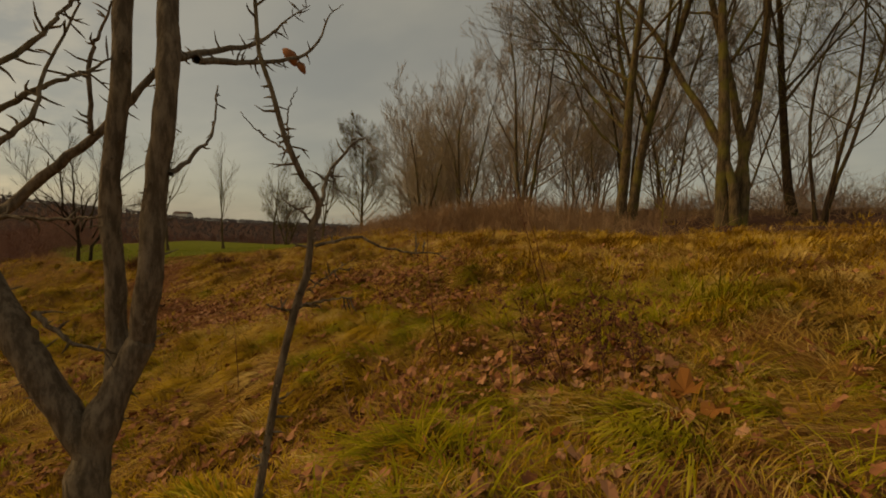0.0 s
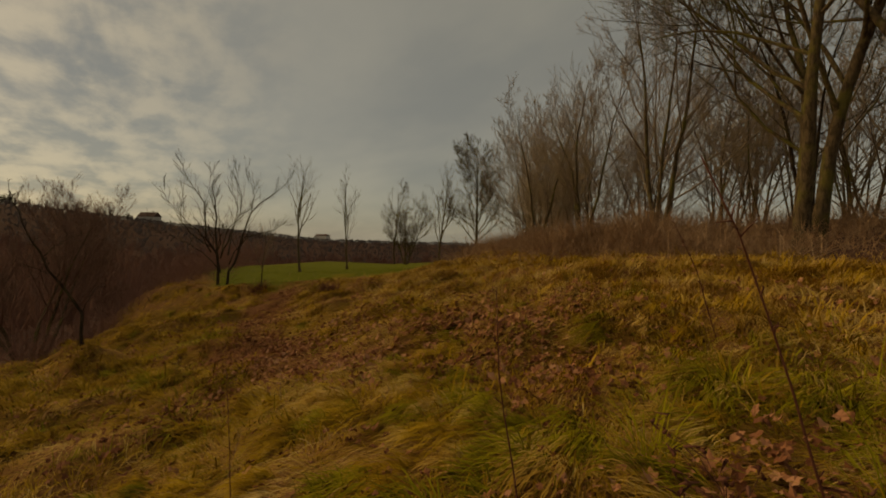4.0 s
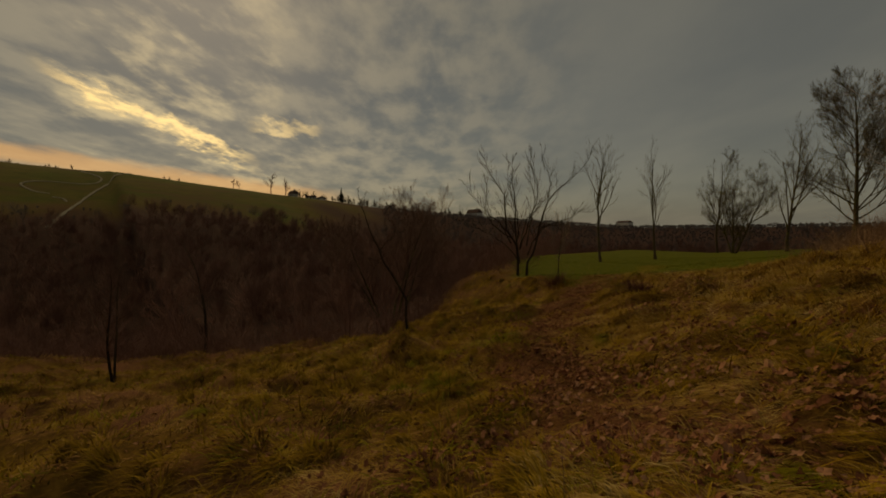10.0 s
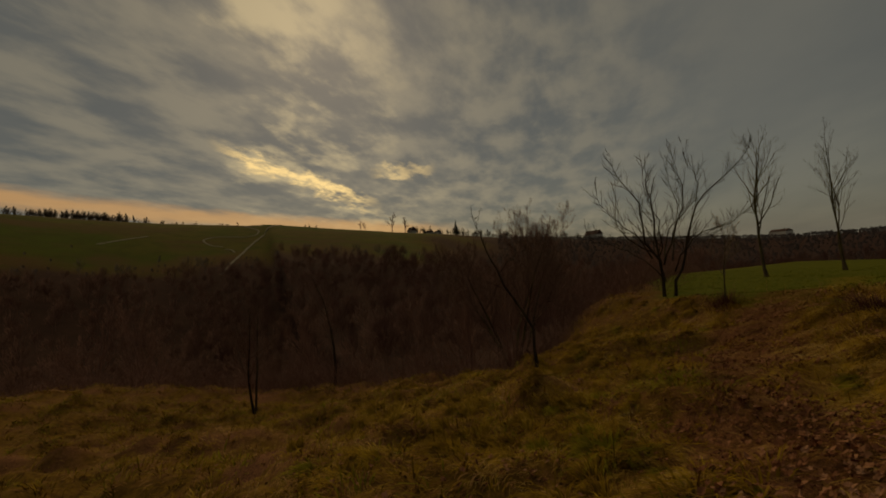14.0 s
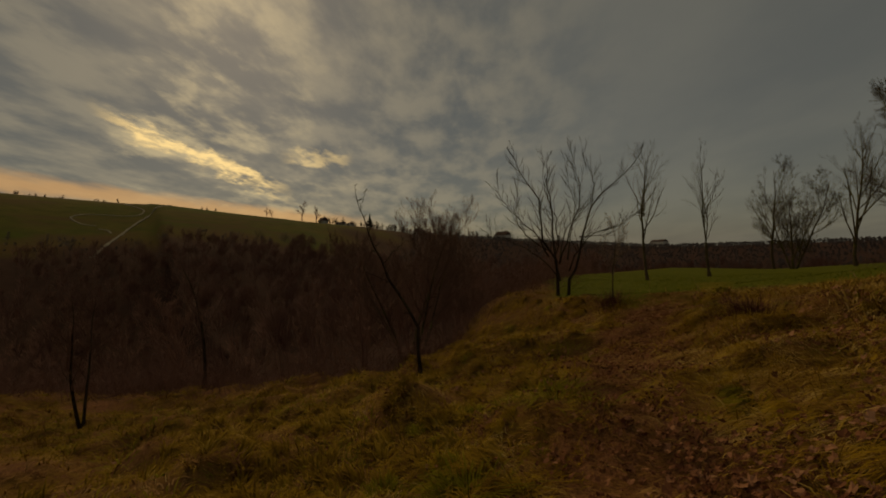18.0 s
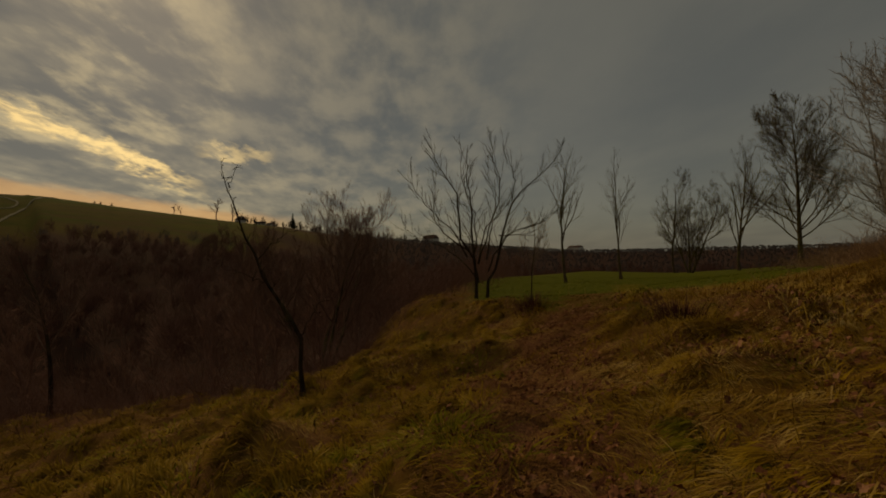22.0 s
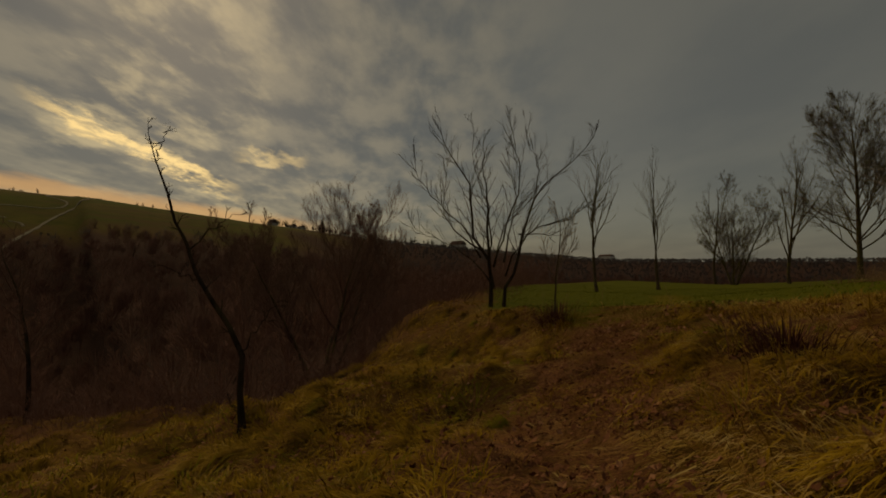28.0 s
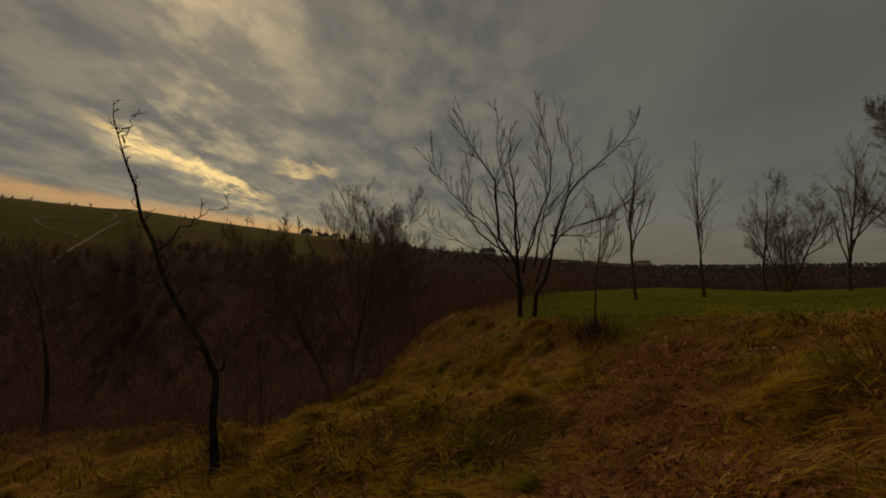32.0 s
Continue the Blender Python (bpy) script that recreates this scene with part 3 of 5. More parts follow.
SHOOTS = dict(depth=4, counts=[0, 0, 7, 2], ratio=[0, 0, 0.75, 0.5], spread=[0, 0, 0.7, 0.5], bend=0.05, up=[0, 0, 0.14, 0.30, 0.25], sides=[6, 5, 5, 4, 3], tip=0.0045)
stemmed("apple_tree", at(-15.15, 16.6), (0.538, 0.842), [
    [(0.33, -0.10, 0.00), (0.36, 0.60, 0.05), (0.75, 1.07, 0.10), (0.86, 1.67, 0.15), (1.02, 2.28, 0.20), (1.27, 3.02, 0.30), (1.46, 3.55, 0.30), (2.00, 4.00, 0.20), (2.50, 4.32, 0.20), (3.06, 4.81, 0.15), (3.24, 5.21, 0.10), (3.35, 5.58, 0.10)],
    [(-0.06, -0.10, 0.00), (-0.06, 1.07, -0.05), (-0.28, 1.67, -0.20), (-0.60, 2.12, -0.35), (-0.65, 2.88, -0.45), (-0.72, 3.49, -0.50), (-1.00, 4.09, -0.55), (-1.25, 4.46, -0.60), (-1.50, 4.93, -0.60), (-1.56, 5.58, -0.60)],
    [(0.00, 0.56, 0.00), (0.00, 1.07, 0.20), (-0.06, 2.42, 0.55), (-0.03, 3.49, 0.80), (-0.08, 4.09, 0.90), (-0.11, 4.84, 0.95), (-0.03, 5.58, 0.95)],
    [(1.46, 3.55, 0.30), (1.50, 4.16, 0.20), (1.40, 4.61, 0.10), (1.15, 4.91, 0.05), (1.07, 5.75, 0.00)],
    [(-0.06, 0.74, 0.00), (-0.36, 1.21, 0.30), (-0.85, 1.66, 0.65), (-1.33, 1.96, 0.95), (-1.98, 2.19, 1.20), (-2.45, 2.56, 1.35), (-2.55, 2.84, 1.40)],
    [(-0.36, 1.49, -0.10), (-0.85, 2.27, -0.70), (-1.33, 2.72, -1.10), (-1.90, 3.16, -1.40), (-2.23, 3.77, -1.55), (-2.31, 4.28, -1.60)],
    [(-0.28, 1.67, -0.20), (-0.93, 2.12, 0.20), (-1.25, 2.51, 0.50), (-1.42, 3.16, 0.70), (-1.33, 3.63, 0.80), (-1.25, 4.54, 0.85), (-1.33, 5.25, 0.85)],
    [(0.40, 0.93, 0.00), (0.50, 1.49, -0.50), (0.80, 2.14, -1.10), (1.27, 2.37, -1.40), (1.92, 2.51, -1.55), (2.25, 2.79, -1.60), (2.70, 2.70, -1.65)],
    [(0.86, 2.19, 0.10), (1.76, 2.23, 0.80), (2.25, 2.19, 1.10), (2.80, 2.51, 1.20), (3.00, 2.98, 1.20)],
    [(0.05, 1.21, 0.00), (0.21, 2.12, -0.70), (0.54, 3.16, -1.20), (0.54, 4.09, -1.40), (0.37, 4.69, -1.45), (0.26, 5.44, -1.45)],
    [(0.38, 1.35, 0.10), (0.70, 2.42, 0.90), (1.10, 3.16, 1.40), (1.05, 3.91, 1.60), (0.95, 4.65, 1.65), (0.90, 5.44, 1.65)],
    [(0.10, 1.30, 0.10), (0.40, 1.95, 1.00), (0.85, 2.74, 1.70), (1.60, 3.35, 2.00), (2.05, 4.00, 2.10), (2.10, 5.02, 2.10)],
    [(-0.06, 1.02, 0.00), (-0.25, 1.86, -0.90), (-0.35, 2.79, -1.60), (-0.75, 3.72, -1.90), (-0.80, 5.02, -2.00)]],
    0.055, dict(SHOOTS, depth=3, cone=0.0052, counts=[0, 0, 5], ratio=[0, 0, 0.62], spread=[0, 0, 0.5], bend=0.035, up=[0, 0, 0.09, 0.20], sides=[6, 5, 4, 3], start=0.15, tip=0.005), 11, "bare many-stemmed fruit tree with upright shoots at the lawn's edge", M_BARK_DARK, 30, 1.0)
tree("sapling", at(-11.7, 15.2), 2.3, 0.026, YOUNG, 12, "thin bare sapling in rough grass", limbs=10, bole=0.3)
tree("young_tree", at(-22.8, 33.0), 9.2, 0.11, dict(YOUNG, spread=[0.42, 0.5, 0.6]), 13, "slim bare young tree on the lawn", limbs=16, bole=0.3, twig=M_BARK)
tree("young_tree", at(-22.8, 41.0), 9.6, 0.085, dict(YOUNG, splay=0.06, spread=[0.3, 0.45, 0.6]), 14, "slender forked bare young tree on the lawn", limbs=10, bole=0.3, stems=2, twig=M_BARK)
stemmed("thorny_sapling", at(-12.1, 9.2), (0.538, 0.842), [
    [(0.00, -0.10, 0.00), (-0.01, 0.74, 0.00), (-0.05, 1.28, 0.02), (-0.43, 1.82, 0.05), (-0.67, 2.20, 0.08), (-0.86, 2.67, 0.10), (-1.02, 3.14, 0.12), (-1.17, 3.53, 0.15), (-1.25, 3.90, 0.15), (-1.36, 4.22, 0.15), (-1.40, 4.50, 0.15)],
    [(-0.12, -0.10, 0.05), (-0.15, 0.40, 0.06), (-0.17, 0.80, 0.06)],
    [(-0.03, 1.20, 0.05), (0.16, 1.55, 0.25), (0.30, 1.80, 0.40), (0.55, 2.00, 0.60)],
    [(-0.80, 2.60, 0.10), (-0.50, 2.95, 0.20), (-0.25, 3.15, 0.30), (0.00, 3.22, 0.40)],
    [(-1.25, 3.95, 0.15), (-1.20, 4.25, 0.18), (-1.15, 4.50, 0.20)],
    [(-0.67, 2.20, 0.08), (-0.95, 2.35, -0.20), (-1.25, 2.55, -0.40)]],
    0.046, dict(SHOOTS, depth=3, counts=[0, 0, 3], up=[0, 0, 0.03, 0.05], tip=0.003), 15, "leaning thorny bare sapling on the bank", M_BARK_DARK, 20, 0.20, 1)
tree("maple_tree", at(-19.0, 86.0), 22.0, 0.34, dict(OLD, limb=0.40, cone=0.012, sides=[8, 5, 4, 3, 3], counts=[8, 11, 8, 6], ratio=[0.5, 0.48, 0.5, 0.6], spread=[0.85, 0.5, 0.55, 0.6], reach=0.50, bend=0.045, tip=0.010, up=[0.02, 0.06, 0.05, 0.04], crook=0.3), 116, "tall bare broad-crowned tree beyond the lawn", limbs=38, bole=0.15, whole=True, twig=M_BARK)
tree("shrubby_tree", at(-28.0, 70.0), 11.5, 0.15, dict(TWIGGY, splay=0.6, counts=[8, 8, 6, 5], spread=[0.8, 0.7, 0.7, 0.7]), 17, "bushy bare small tree on the lawn", stems=4, limbs=12, bole=0.12, twig=M_BARK)
tree("shrubby_tree", at(-25.0, 80.0), 18, 0.2, dict(TWIGGY, spread=[0.5, 0.5, 0.6, 0.6], bend=0.08), 18, "bare tree beside the lawn", limbs=18, bole=0.15, twig=M_BARK)
tree("shrubby_tree", at(-30.5, 71.0), 13.5, 0.15, dict(TWIGGY, counts=[8, 7, 6, 5], spread=[0.75, 0.6, 0.6, 0.6]), 22, "bare tree beside the lawn", limbs=12, bole=0.15, twig=M_BARK)
tree("bank_tree", at(-20.8, 1.5), 4.8, 0.06, dict(SCRUB, cone=0.004), 19, "bare tree on the lower bank", M_BARK_DARK, stems=2, limbs=9, bole=0.3, twig=M_RUSSET)
tree("bank_tree", at(-26.3, 4.8), 6.3, 0.085, dict(SCRUB, cone=0.005, spread=[0.45, 0.6, 0.7]), 20, "slim bare tree on the lower bank", M_BARK_DARK, limbs=12, bole=0.35, twig=M_RUSSET)
foot = at(-24.0, 14.4)
tree("ravine_tree", foot, 3.0 - foot.z, 0.10, dict(APPLE, cone=0.006, sides=[7, 5, 4, 3, 3], counts=[7, 7, 6, 5], ratio=[0.5, 0.6, 0.55, 0.85], bend=0.06, up=[0.06, 0.12, 0.30, 0.4], splay=0.52), 21, "dense bare tree with upright shoots in the ravine", M_BARK, M_RUSSET, stems=5, limbs=12, bole=0.30)
foot = at(-24.5, 18.5)
tree("ravine_tree", foot, -1.0 - foot.z, 0.12, dict(APPLE, cone=0.008, sides=[6, 5, 4, 3, 3], counts=[7, 7, 6, 6], bend=0.09, up=[0.06, 0.14, 0.2, 0.2], splay=0.5), 24, "lower bare red-brown tree on the ravine's side", M_BARK_DARK, M_RUSSET, stems=4, limbs=11, bole=0.2)

# the wood on the rise
EDGE = dict(OLD, cone=0.006, splay=0.24, sides=[7, 5, 4, 3, 3], counts=[8, 7, 6, 5], ratio=[0.5, 0.52, 0.52, 0.6], reach=0.5, bend=0.08, spread=[0.7, 0.5, 0.55, 0.6], up=[0.03, 0.09, 0.07, 0.05], tip=0.0045, limb=0.5)
TALL = dict(OLD, cone=0.0045, sides=[8, 6, 4, 3, 3], counts=[8, 9, 7, 5], ratio=[0.5, 0.52, 0.5, 0.55], limb=0.45, tip=0.005, reach=0.50, bend=0.10, up=[0.02, 0.06, 0.04, 0.02], spread=[0.8, 0.65, 0.65, 0.7])
tree("wood_tree", at(0.5, 25.5), 9.5, 0.12, EDGE, 35, "bare twiggy tree at the wood's edge", stems=3, limbs=11, bole=0.10)
tree("wood_tree", at(3.4, 21.0), 10.5, 0.13, EDGE, 36, "bare twiggy tree at the wood's edge", stems=3, limbs=11, bole=0.10)
tree("wood_tree", at(-2.5, 33.0), 11, 0.13, EDGE, 37, "bare twiggy tree at the wood's edge", stems=3, limbs=11, bole=0.10)
tree("wood_tree", at(6.8, 17.0), 17, 0.23, dict(TALL, splay=0.07, reach=0.58), 31, "tall bare tree with a forked mossy trunk", M_BARK, stems=3, limbs=12, bole=0.2, twig=M_BARK)
tree("wood_tree", at(9.5, 14.6), 18, 0.21, dict(TALL, splay=0.07), 32, "cluster of tall bare mossy trunks", M_BARK, stems=4, limbs=8, bole=0.25, twig=M_BARK)
tree("wood_tree", at(13.0, 16.5), 16, 0.17, TALL, 34, "tall bare tree in the wood", M_BARK_DARK, limbs=16, bole=0.25, twig=M_BARK)
tree("wood_tree", at(16.5, 15.0), 15, 0.14, TALL, 38, "tall bare tree in the wood", M_BARK_DARK, stems=2, limbs=9, bole=0.2, twig=M_BARK)
tree("wood_tree", at(8.0, 19.5), 12, 0.08, TALL, 39, "slim bare tree behind the mossy trunks", M_BARK_DARK, stems=3, limbs=8, bole=0.2, twig=M_BARK)
tree("wood_tree", at(11.5, 13.5), 11, 0.07, TALL, 33, "slim bare tree beside the mossy trunks", M_BARK_DARK, stems=3, limbs=8, bole=0.2, twig=M_BARK)
protos = [tree("wood_tree", (0, 0, -500), 9 + 1.5 * i, 0.085, dict(SCRUB, depth=3, splay=0.30, counts=[7, 6, 6], ratio=[0.5, 0.5, 0.55], spread=[0.85, 0.5, 0.55], bend=0.07, up=[0.03, 0.10, 0.07], sides=[5, 4, 3, 3], tip=0.009, cone=0.010, reach=0.5, start=0.15), 40 + i, "bare tree in the brown wood", stems=2 + i % 2, limbs=15, bole=0.10, twig=M_TWIG, group="trees of the wood", whole=True) for i in range(4)]
rng = np.random.default_rng(5)
spots = []
while len(spots) < 31:
    s, o = rng.uniform(0, 1) ** 1.4, rng.uniform(0, 12)
    x, y = -6 + 24 * s + o * 0.4, 42 - 24 * s ** 0.8 + o
    if all(math.hypot(x - a, y - b) > 1.6 for a, b in spots):
        spots.append((x, y))
for i, (x, y) in enumerate(spots):
    ob = copy_thing(protos[i % 4], Matrix.Translation(at(x, y)) @ Matrix.Rotation(rng.uniform(0, 6.28), 4, "Z") @ Matrix.Scale(rng.uniform(0.75, 1.05), 4))
for i in range(10):
    f = i / 9
    x, y, k = -9.8 + 10 * f + rng.normal(0, 0.8), 82 - 34 * f + rng.normal(0, 3), rng.uniform(1.5, 1.95) - 0.45 * f
    copy_thing(protos[i % 4], Matrix.Translation(at(x, y)) @ Matrix.Rotation(rng.uniform(0, 6.28), 4, "Z") @ Matrix.Scale(k, 4))
dark = [tree("ravine_tree", (0, 0, -500), 6 + 1.2 * i, 0.10, dict(SCRUB, depth=3, cone=0.010, counts=[7, 6, 6], sides=[4, 3, 3, 3], tip=0.012), 50 + i, "bare tree in the dark ravine", M_WOODS, M_WOODS, stems=1, limbs=15, bole=0.1, group="trees of the ravine", whole=True) for i in range(3)]
n = 0
while n < 64:
    y = rng.uniform(-30, 60)
    x = float(np.interp(y, EDGE_Y, EDGE_X)) - rng.uniform(2.5, 26)
    top = 0.4 + 0.02 * (math.hypot(x, y)) * (1 if x < -20 else 0.3)
    k = min(1.3, (top - float(land(x, y))) / (6 + 1.2 * (n % 3)))
    if k < 0.45:
        continue
    copy_thing(dark[n % 3], Matrix.Translation(at(x, y, -0.2)) @ Matrix.Rotation(rng.uniform(0, 6.28), 4, "Z") @ Matrix.Scale(k * rng.uniform(0.75, 1.0), 4))
    n += 1
for p in protos + dark:
    for c in p.children_recursive:
        bpy.data.objects.remove(c)
    bpy.data.objects.remove(p)

# ---- woods on the far slope and along the horizon ----


def far_woods(seed, count, near, far, mat, label):
    """Many small bare trees: a thin trunk and a spray of twigs each, all in one mesh."""
    rng = np.random.default_rng(seed)
    V, F, n = [], [], 0
    made = 0
    while made < count:
        r, yaw = math.sqrt(rng.uniform(near ** 2, far ** 2)), rng.uniform(-12, 150)
        x, y = -r * math.sin(radians(yaw)), r * math.cos(radians(yaw))
        if beyond(x, y) < 12:
            continue
        if r > 225 + 18 * rng.normal() and 64 < yaw:
            continue
        made += 1
        z = float(land(x, y))
        h = rng.uniform(5, 11) * (1 if r < 230 else rng.uniform(0.24, 0.38))
        side = np.array([y, -x, 0]) / r
        deep = np.array([x, y, 0]) / r
        k = 110 if r < 130 else 60 if r < 225 else 30
        up, a = rng.uniform(-0.25, 1.0, k), rng.uniform(0, 6.283, k)
        wide = h * rng.uniform(0.26, 0.42)
        ring = np.sqrt(np.maximum(1 - up ** 2, 0.05)) * rng.uniform(0.6, 1.0, k) * wide
        tip = np.array([x, y, z + 0.58 * h])[None] + np.outer(ring * np.cos(a), side) + np.outer(ring * np.sin(a), deep) + np.outer(up * rng.uniform(0.75, 1.0, k) * 0.42 * h, [0, 0, 1.0])
        heart = np.array([x, y, z + 0.2 * h])[None] + np.outer(rng.uniform(0, 0.35, k) * h, [0, 0, 1.0])
        f = rng.uniform(0.2, 0.65, k)[:, None]
        b = heart * (1 - f) + tip * f
        d = tip - b
        b = np.vstack([b, [[x, y, z - 1]]])
        d = np.vstack([d, [[0, 0, h * 0.8]]])
        w = np.r_[np.full(k, 0.006 + 0.00026 * r), 0.03 + 0.0003 * r]
        V.append(np.stack([b - side * w[:, None], b + side * w[:, None], b + d * 0.55 + side * w[:, None] * 0.6 + deep * 0.2, b + d], 1).reshape(-1, 3))
        q = np.arange(k + 1)[:, None] * 4
        F.append(np.concatenate([q + [[0, 1, 2]], q + [[0, 2, 3]]]) + n)
        n += 4 * (k + 1)
    me = mesh_of("far_woods", np.concatenate(V), np.concatenate(F), mat, False)
    tagged(new("far_woods", me), label, "woods", kind="stuff")


far_woods(7, 2700, 50, 225, M_WOODS, "leafless brown woods on the far slope")
far_woods(8, 7000, 225, 445, M_HAZED_WOODS, "pale leafless woods along the horizon")

# ---- the thicket at the wood's edge ----


def thicket(name, rng, line, count, wide, tall, mat, label, category="thicket"):
    line = np.array(line, float)
    s = rng.uniform(0, len(line) - 1, count)
    i = np.minimum(s.astype(int), len(line) - 2)
    p = line[i] * (1 - s + i)[:, None] + line[i + 1] * (s - i)[:, None]
    p = p + rng.normal(0, wide, (count, 2))
    z = land(p[:, 0], p[:, 1])
    L = tall * rng.uniform(0.45, 1.25, count) * (0.7 + 0.5 * lattice(p[:, 0] / 2.2, p[:, 1] / 2.2, 8))
    a, tilt = rng.uniform(0, 6.283, count), np.abs(rng.normal(0.7, 0.5, count))
    d = np.stack([np.cos(a) * np.sin(tilt), np.sin(a) * np.sin(tilt), np.cos(tilt)], 1)
    b = np.stack([p[:, 0], p[:, 1], z - 0.03], 1)
    mid = b + d * L[:, None] * 0.6
    sag = np.stack([np.cos(a), np.sin(a), np.full(count, -0.35)], 1)
    tip = b + d * L[:, None] + sag * (L * rng.uniform(0.0, 0.35, count))[:, None]
    u = np.stack([-np.sin(a), np.cos(a), np.zeros(count)], 1)
    v2 = np.cross(d, u)
    w = rng.uniform(0.005, 0.010, count)[:, None]
    ring = [b + u * w, b - u * w * 0.5 + v2 * w * 0.87, b - u * w * 0.5 - v2 * w * 0.87]
    ring2 = [mid + u * w * 0.7, mid - u * w * 0.35 + v2 * w * 0.6, mid - u * w * 0.35 - v2 * w * 0.6]
    V = np.stack(ring + ring2 + [tip], 1).reshape(-1, 3)
    q = np.arange(count)[:, None] * 7
    quads = np.concatenate([q + [[0, 1, 4, 3]], q + [[1, 2, 5, 4]], q + [[2, 0, 3, 5]]])
    tris = np.concatenate([q + [[3, 4, 6]], q + [[4, 5, 6]], q + [[5, 3, 6]]])
    # side twigs
    k = 5
    f = rng.uniform(0.3, 0.95, (count, k, 1))
    o = b[:, None] * (1 - f) + tip[:, None] * f
    td = rng.normal(0, 1, (count, k, 3)) + np.array([0, 0, 0.7])
    td = td / np.linalg.norm(td, axis=2, keepdims=True) * (L[:, None, None] * rng.uniform(0.12, 0.38, (count, k, 1)))
    tw = np.cross(td, [0.3, 0.5, 0.8])
    tw = tw / (np.linalg.norm(tw, axis=2, keepdims=True) + 1e-9) * 0.005
    V2 = np.stack([o - tw, o + tw, o + td], 2).reshape(-1, 3)
    t2 = np.arange(count * k * 3).reshape(-1, 3) + len(V)
    me = mesh_of(name, np.concatenate([V, V2]), [quads, np.concatenate([tris, t2])], mat, False)
    tagged(new(name, me), label, category, kind="stuff")


rng = np.random.default_rng(21)
thicket("brambles", rng, [(-9.5, 42), (-5.5, 31), (-3.2, 24), (-1, 19.5), (3, 17.2), (6, 16.4)], 11000, 1.4, 1.5, M_BRAMBLE, "tangled red-brown brambles along the wood's edge")
thicket("brambles", rng, [(-3, 34), (2, 26), (8, 21), (14, 19), (22, 18)], 5000, 2.6, 2.0, M_BRAMBLE, "tangled red-brown undergrowth inside the wood")
thicket("ravine_scrub", rng, [(-29, -14), (-28.5, 0), (-26, 6), (-20, 10), (-17.8, 13), (-20, 18), (-26.5, 25), (-33, 33), (-39, 44)], 7000, 1.1, 2.3, M_WOODS, "dark leafless scrub along the ravine's rim")

# ---- thorny stems close by ----
HAW = {
    "stemR": [(-0.84, 1.04, 1.05), (-0.80, 1.01, 1.24), (-0.79, 1.02, 1.44), (-0.77, 1.03, 1.69), (-0.79, 1.07, 1.97), (-0.86, 1.16, 2.42)],
    "stemL": [(-0.90, 1.02, 0.91), (-0.95, 1.09, 1.04), (-0.95, 1.08, 1.23), (-0.96, 1.08, 1.46), (-0.95, 1.10, 1.73), (-0.97, 1.14, 2.00), (-1.00, 1.21, 2.46)],
    "foot": [(-0.96, 0.97, -0.03), (-0.94, 0.97, 0.53), (-0.93, 0.98, 0.76), (-0.89, 1.01, 0.92), (-0.84, 1.04, 1.05)],
    "low": [(-0.93, 0.98, 0.76), (-1.03, 0.94, 0.99), (-1.10, 0.93, 1.13), (-1.19, 0.91, 1.32)],
    "diag": [(-1.33, 1.04, 1.33), (-1.30, 1.10, 1.38), (-1.15, 1.14, 1.54), (-1.07, 1.17, 1.63), (-0.99, 1.22, 1.77), (-0.96, 1.32, 1.92)],
}
ARMS = {
    "armA": [(-0.78, 1.06, 1.81), (-0.81, 1.25, 1.90), (-0.80, 1.49, 2.02), (-0.78, 1.64, 2.12), (-0.77, 1.78, 2.25), (-0.71, 1.92, 2.39)],
    "armB": [(-0.76, 1.14, 1.84), (-0.80, 1.45, 1.95), (-0.74, 1.82, 2.11), (-0.67, 1.90, 2.21), (-0.64, 1.99, 2.38), (-0.60, 2.08, 2.48)],
    "spray": [(-0.75, 1.02, 1.50), (-0.75, 1.12, 1.57), (-0.76, 1.22, 1.65), (-0.81, 1.34, 1.83)],
    "l1": [(-1.05, 0.84, 1.68), (-0.98, 0.90, 1.79), (-0.97, 0.94, 1.86), (-0.97, 1.00, 1.94)],
    "l2": [(-1.10, 0.89, 1.60), (-1.00, 0.93, 1.69), (-0.98, 1.03, 1.76), (-0.96, 1.10, 1.83)],
    "l3": [(-1.03, 0.83, 1.52), (-0.97, 0.87, 1.60), (-0.98, 0.92, 1.73), (-0.97, 1.00, 1.92)],
    "l4": [(-1.07, 1.14, 1.62), (-1.06, 1.13, 1.83), (-1.04, 1.14, 1.91), (-0.99, 1.14, 2.02)],
    "l5": [(-1.28, 1.05, 1.37), (-1.11, 1.06, 1.37), (-0.98, 1.09, 1.38)],
    "l6": [(-1.03, 0.93, 1.14), (-0.94, 0.95, 1.06), (-0.89, 1.04, 1.01)],
}
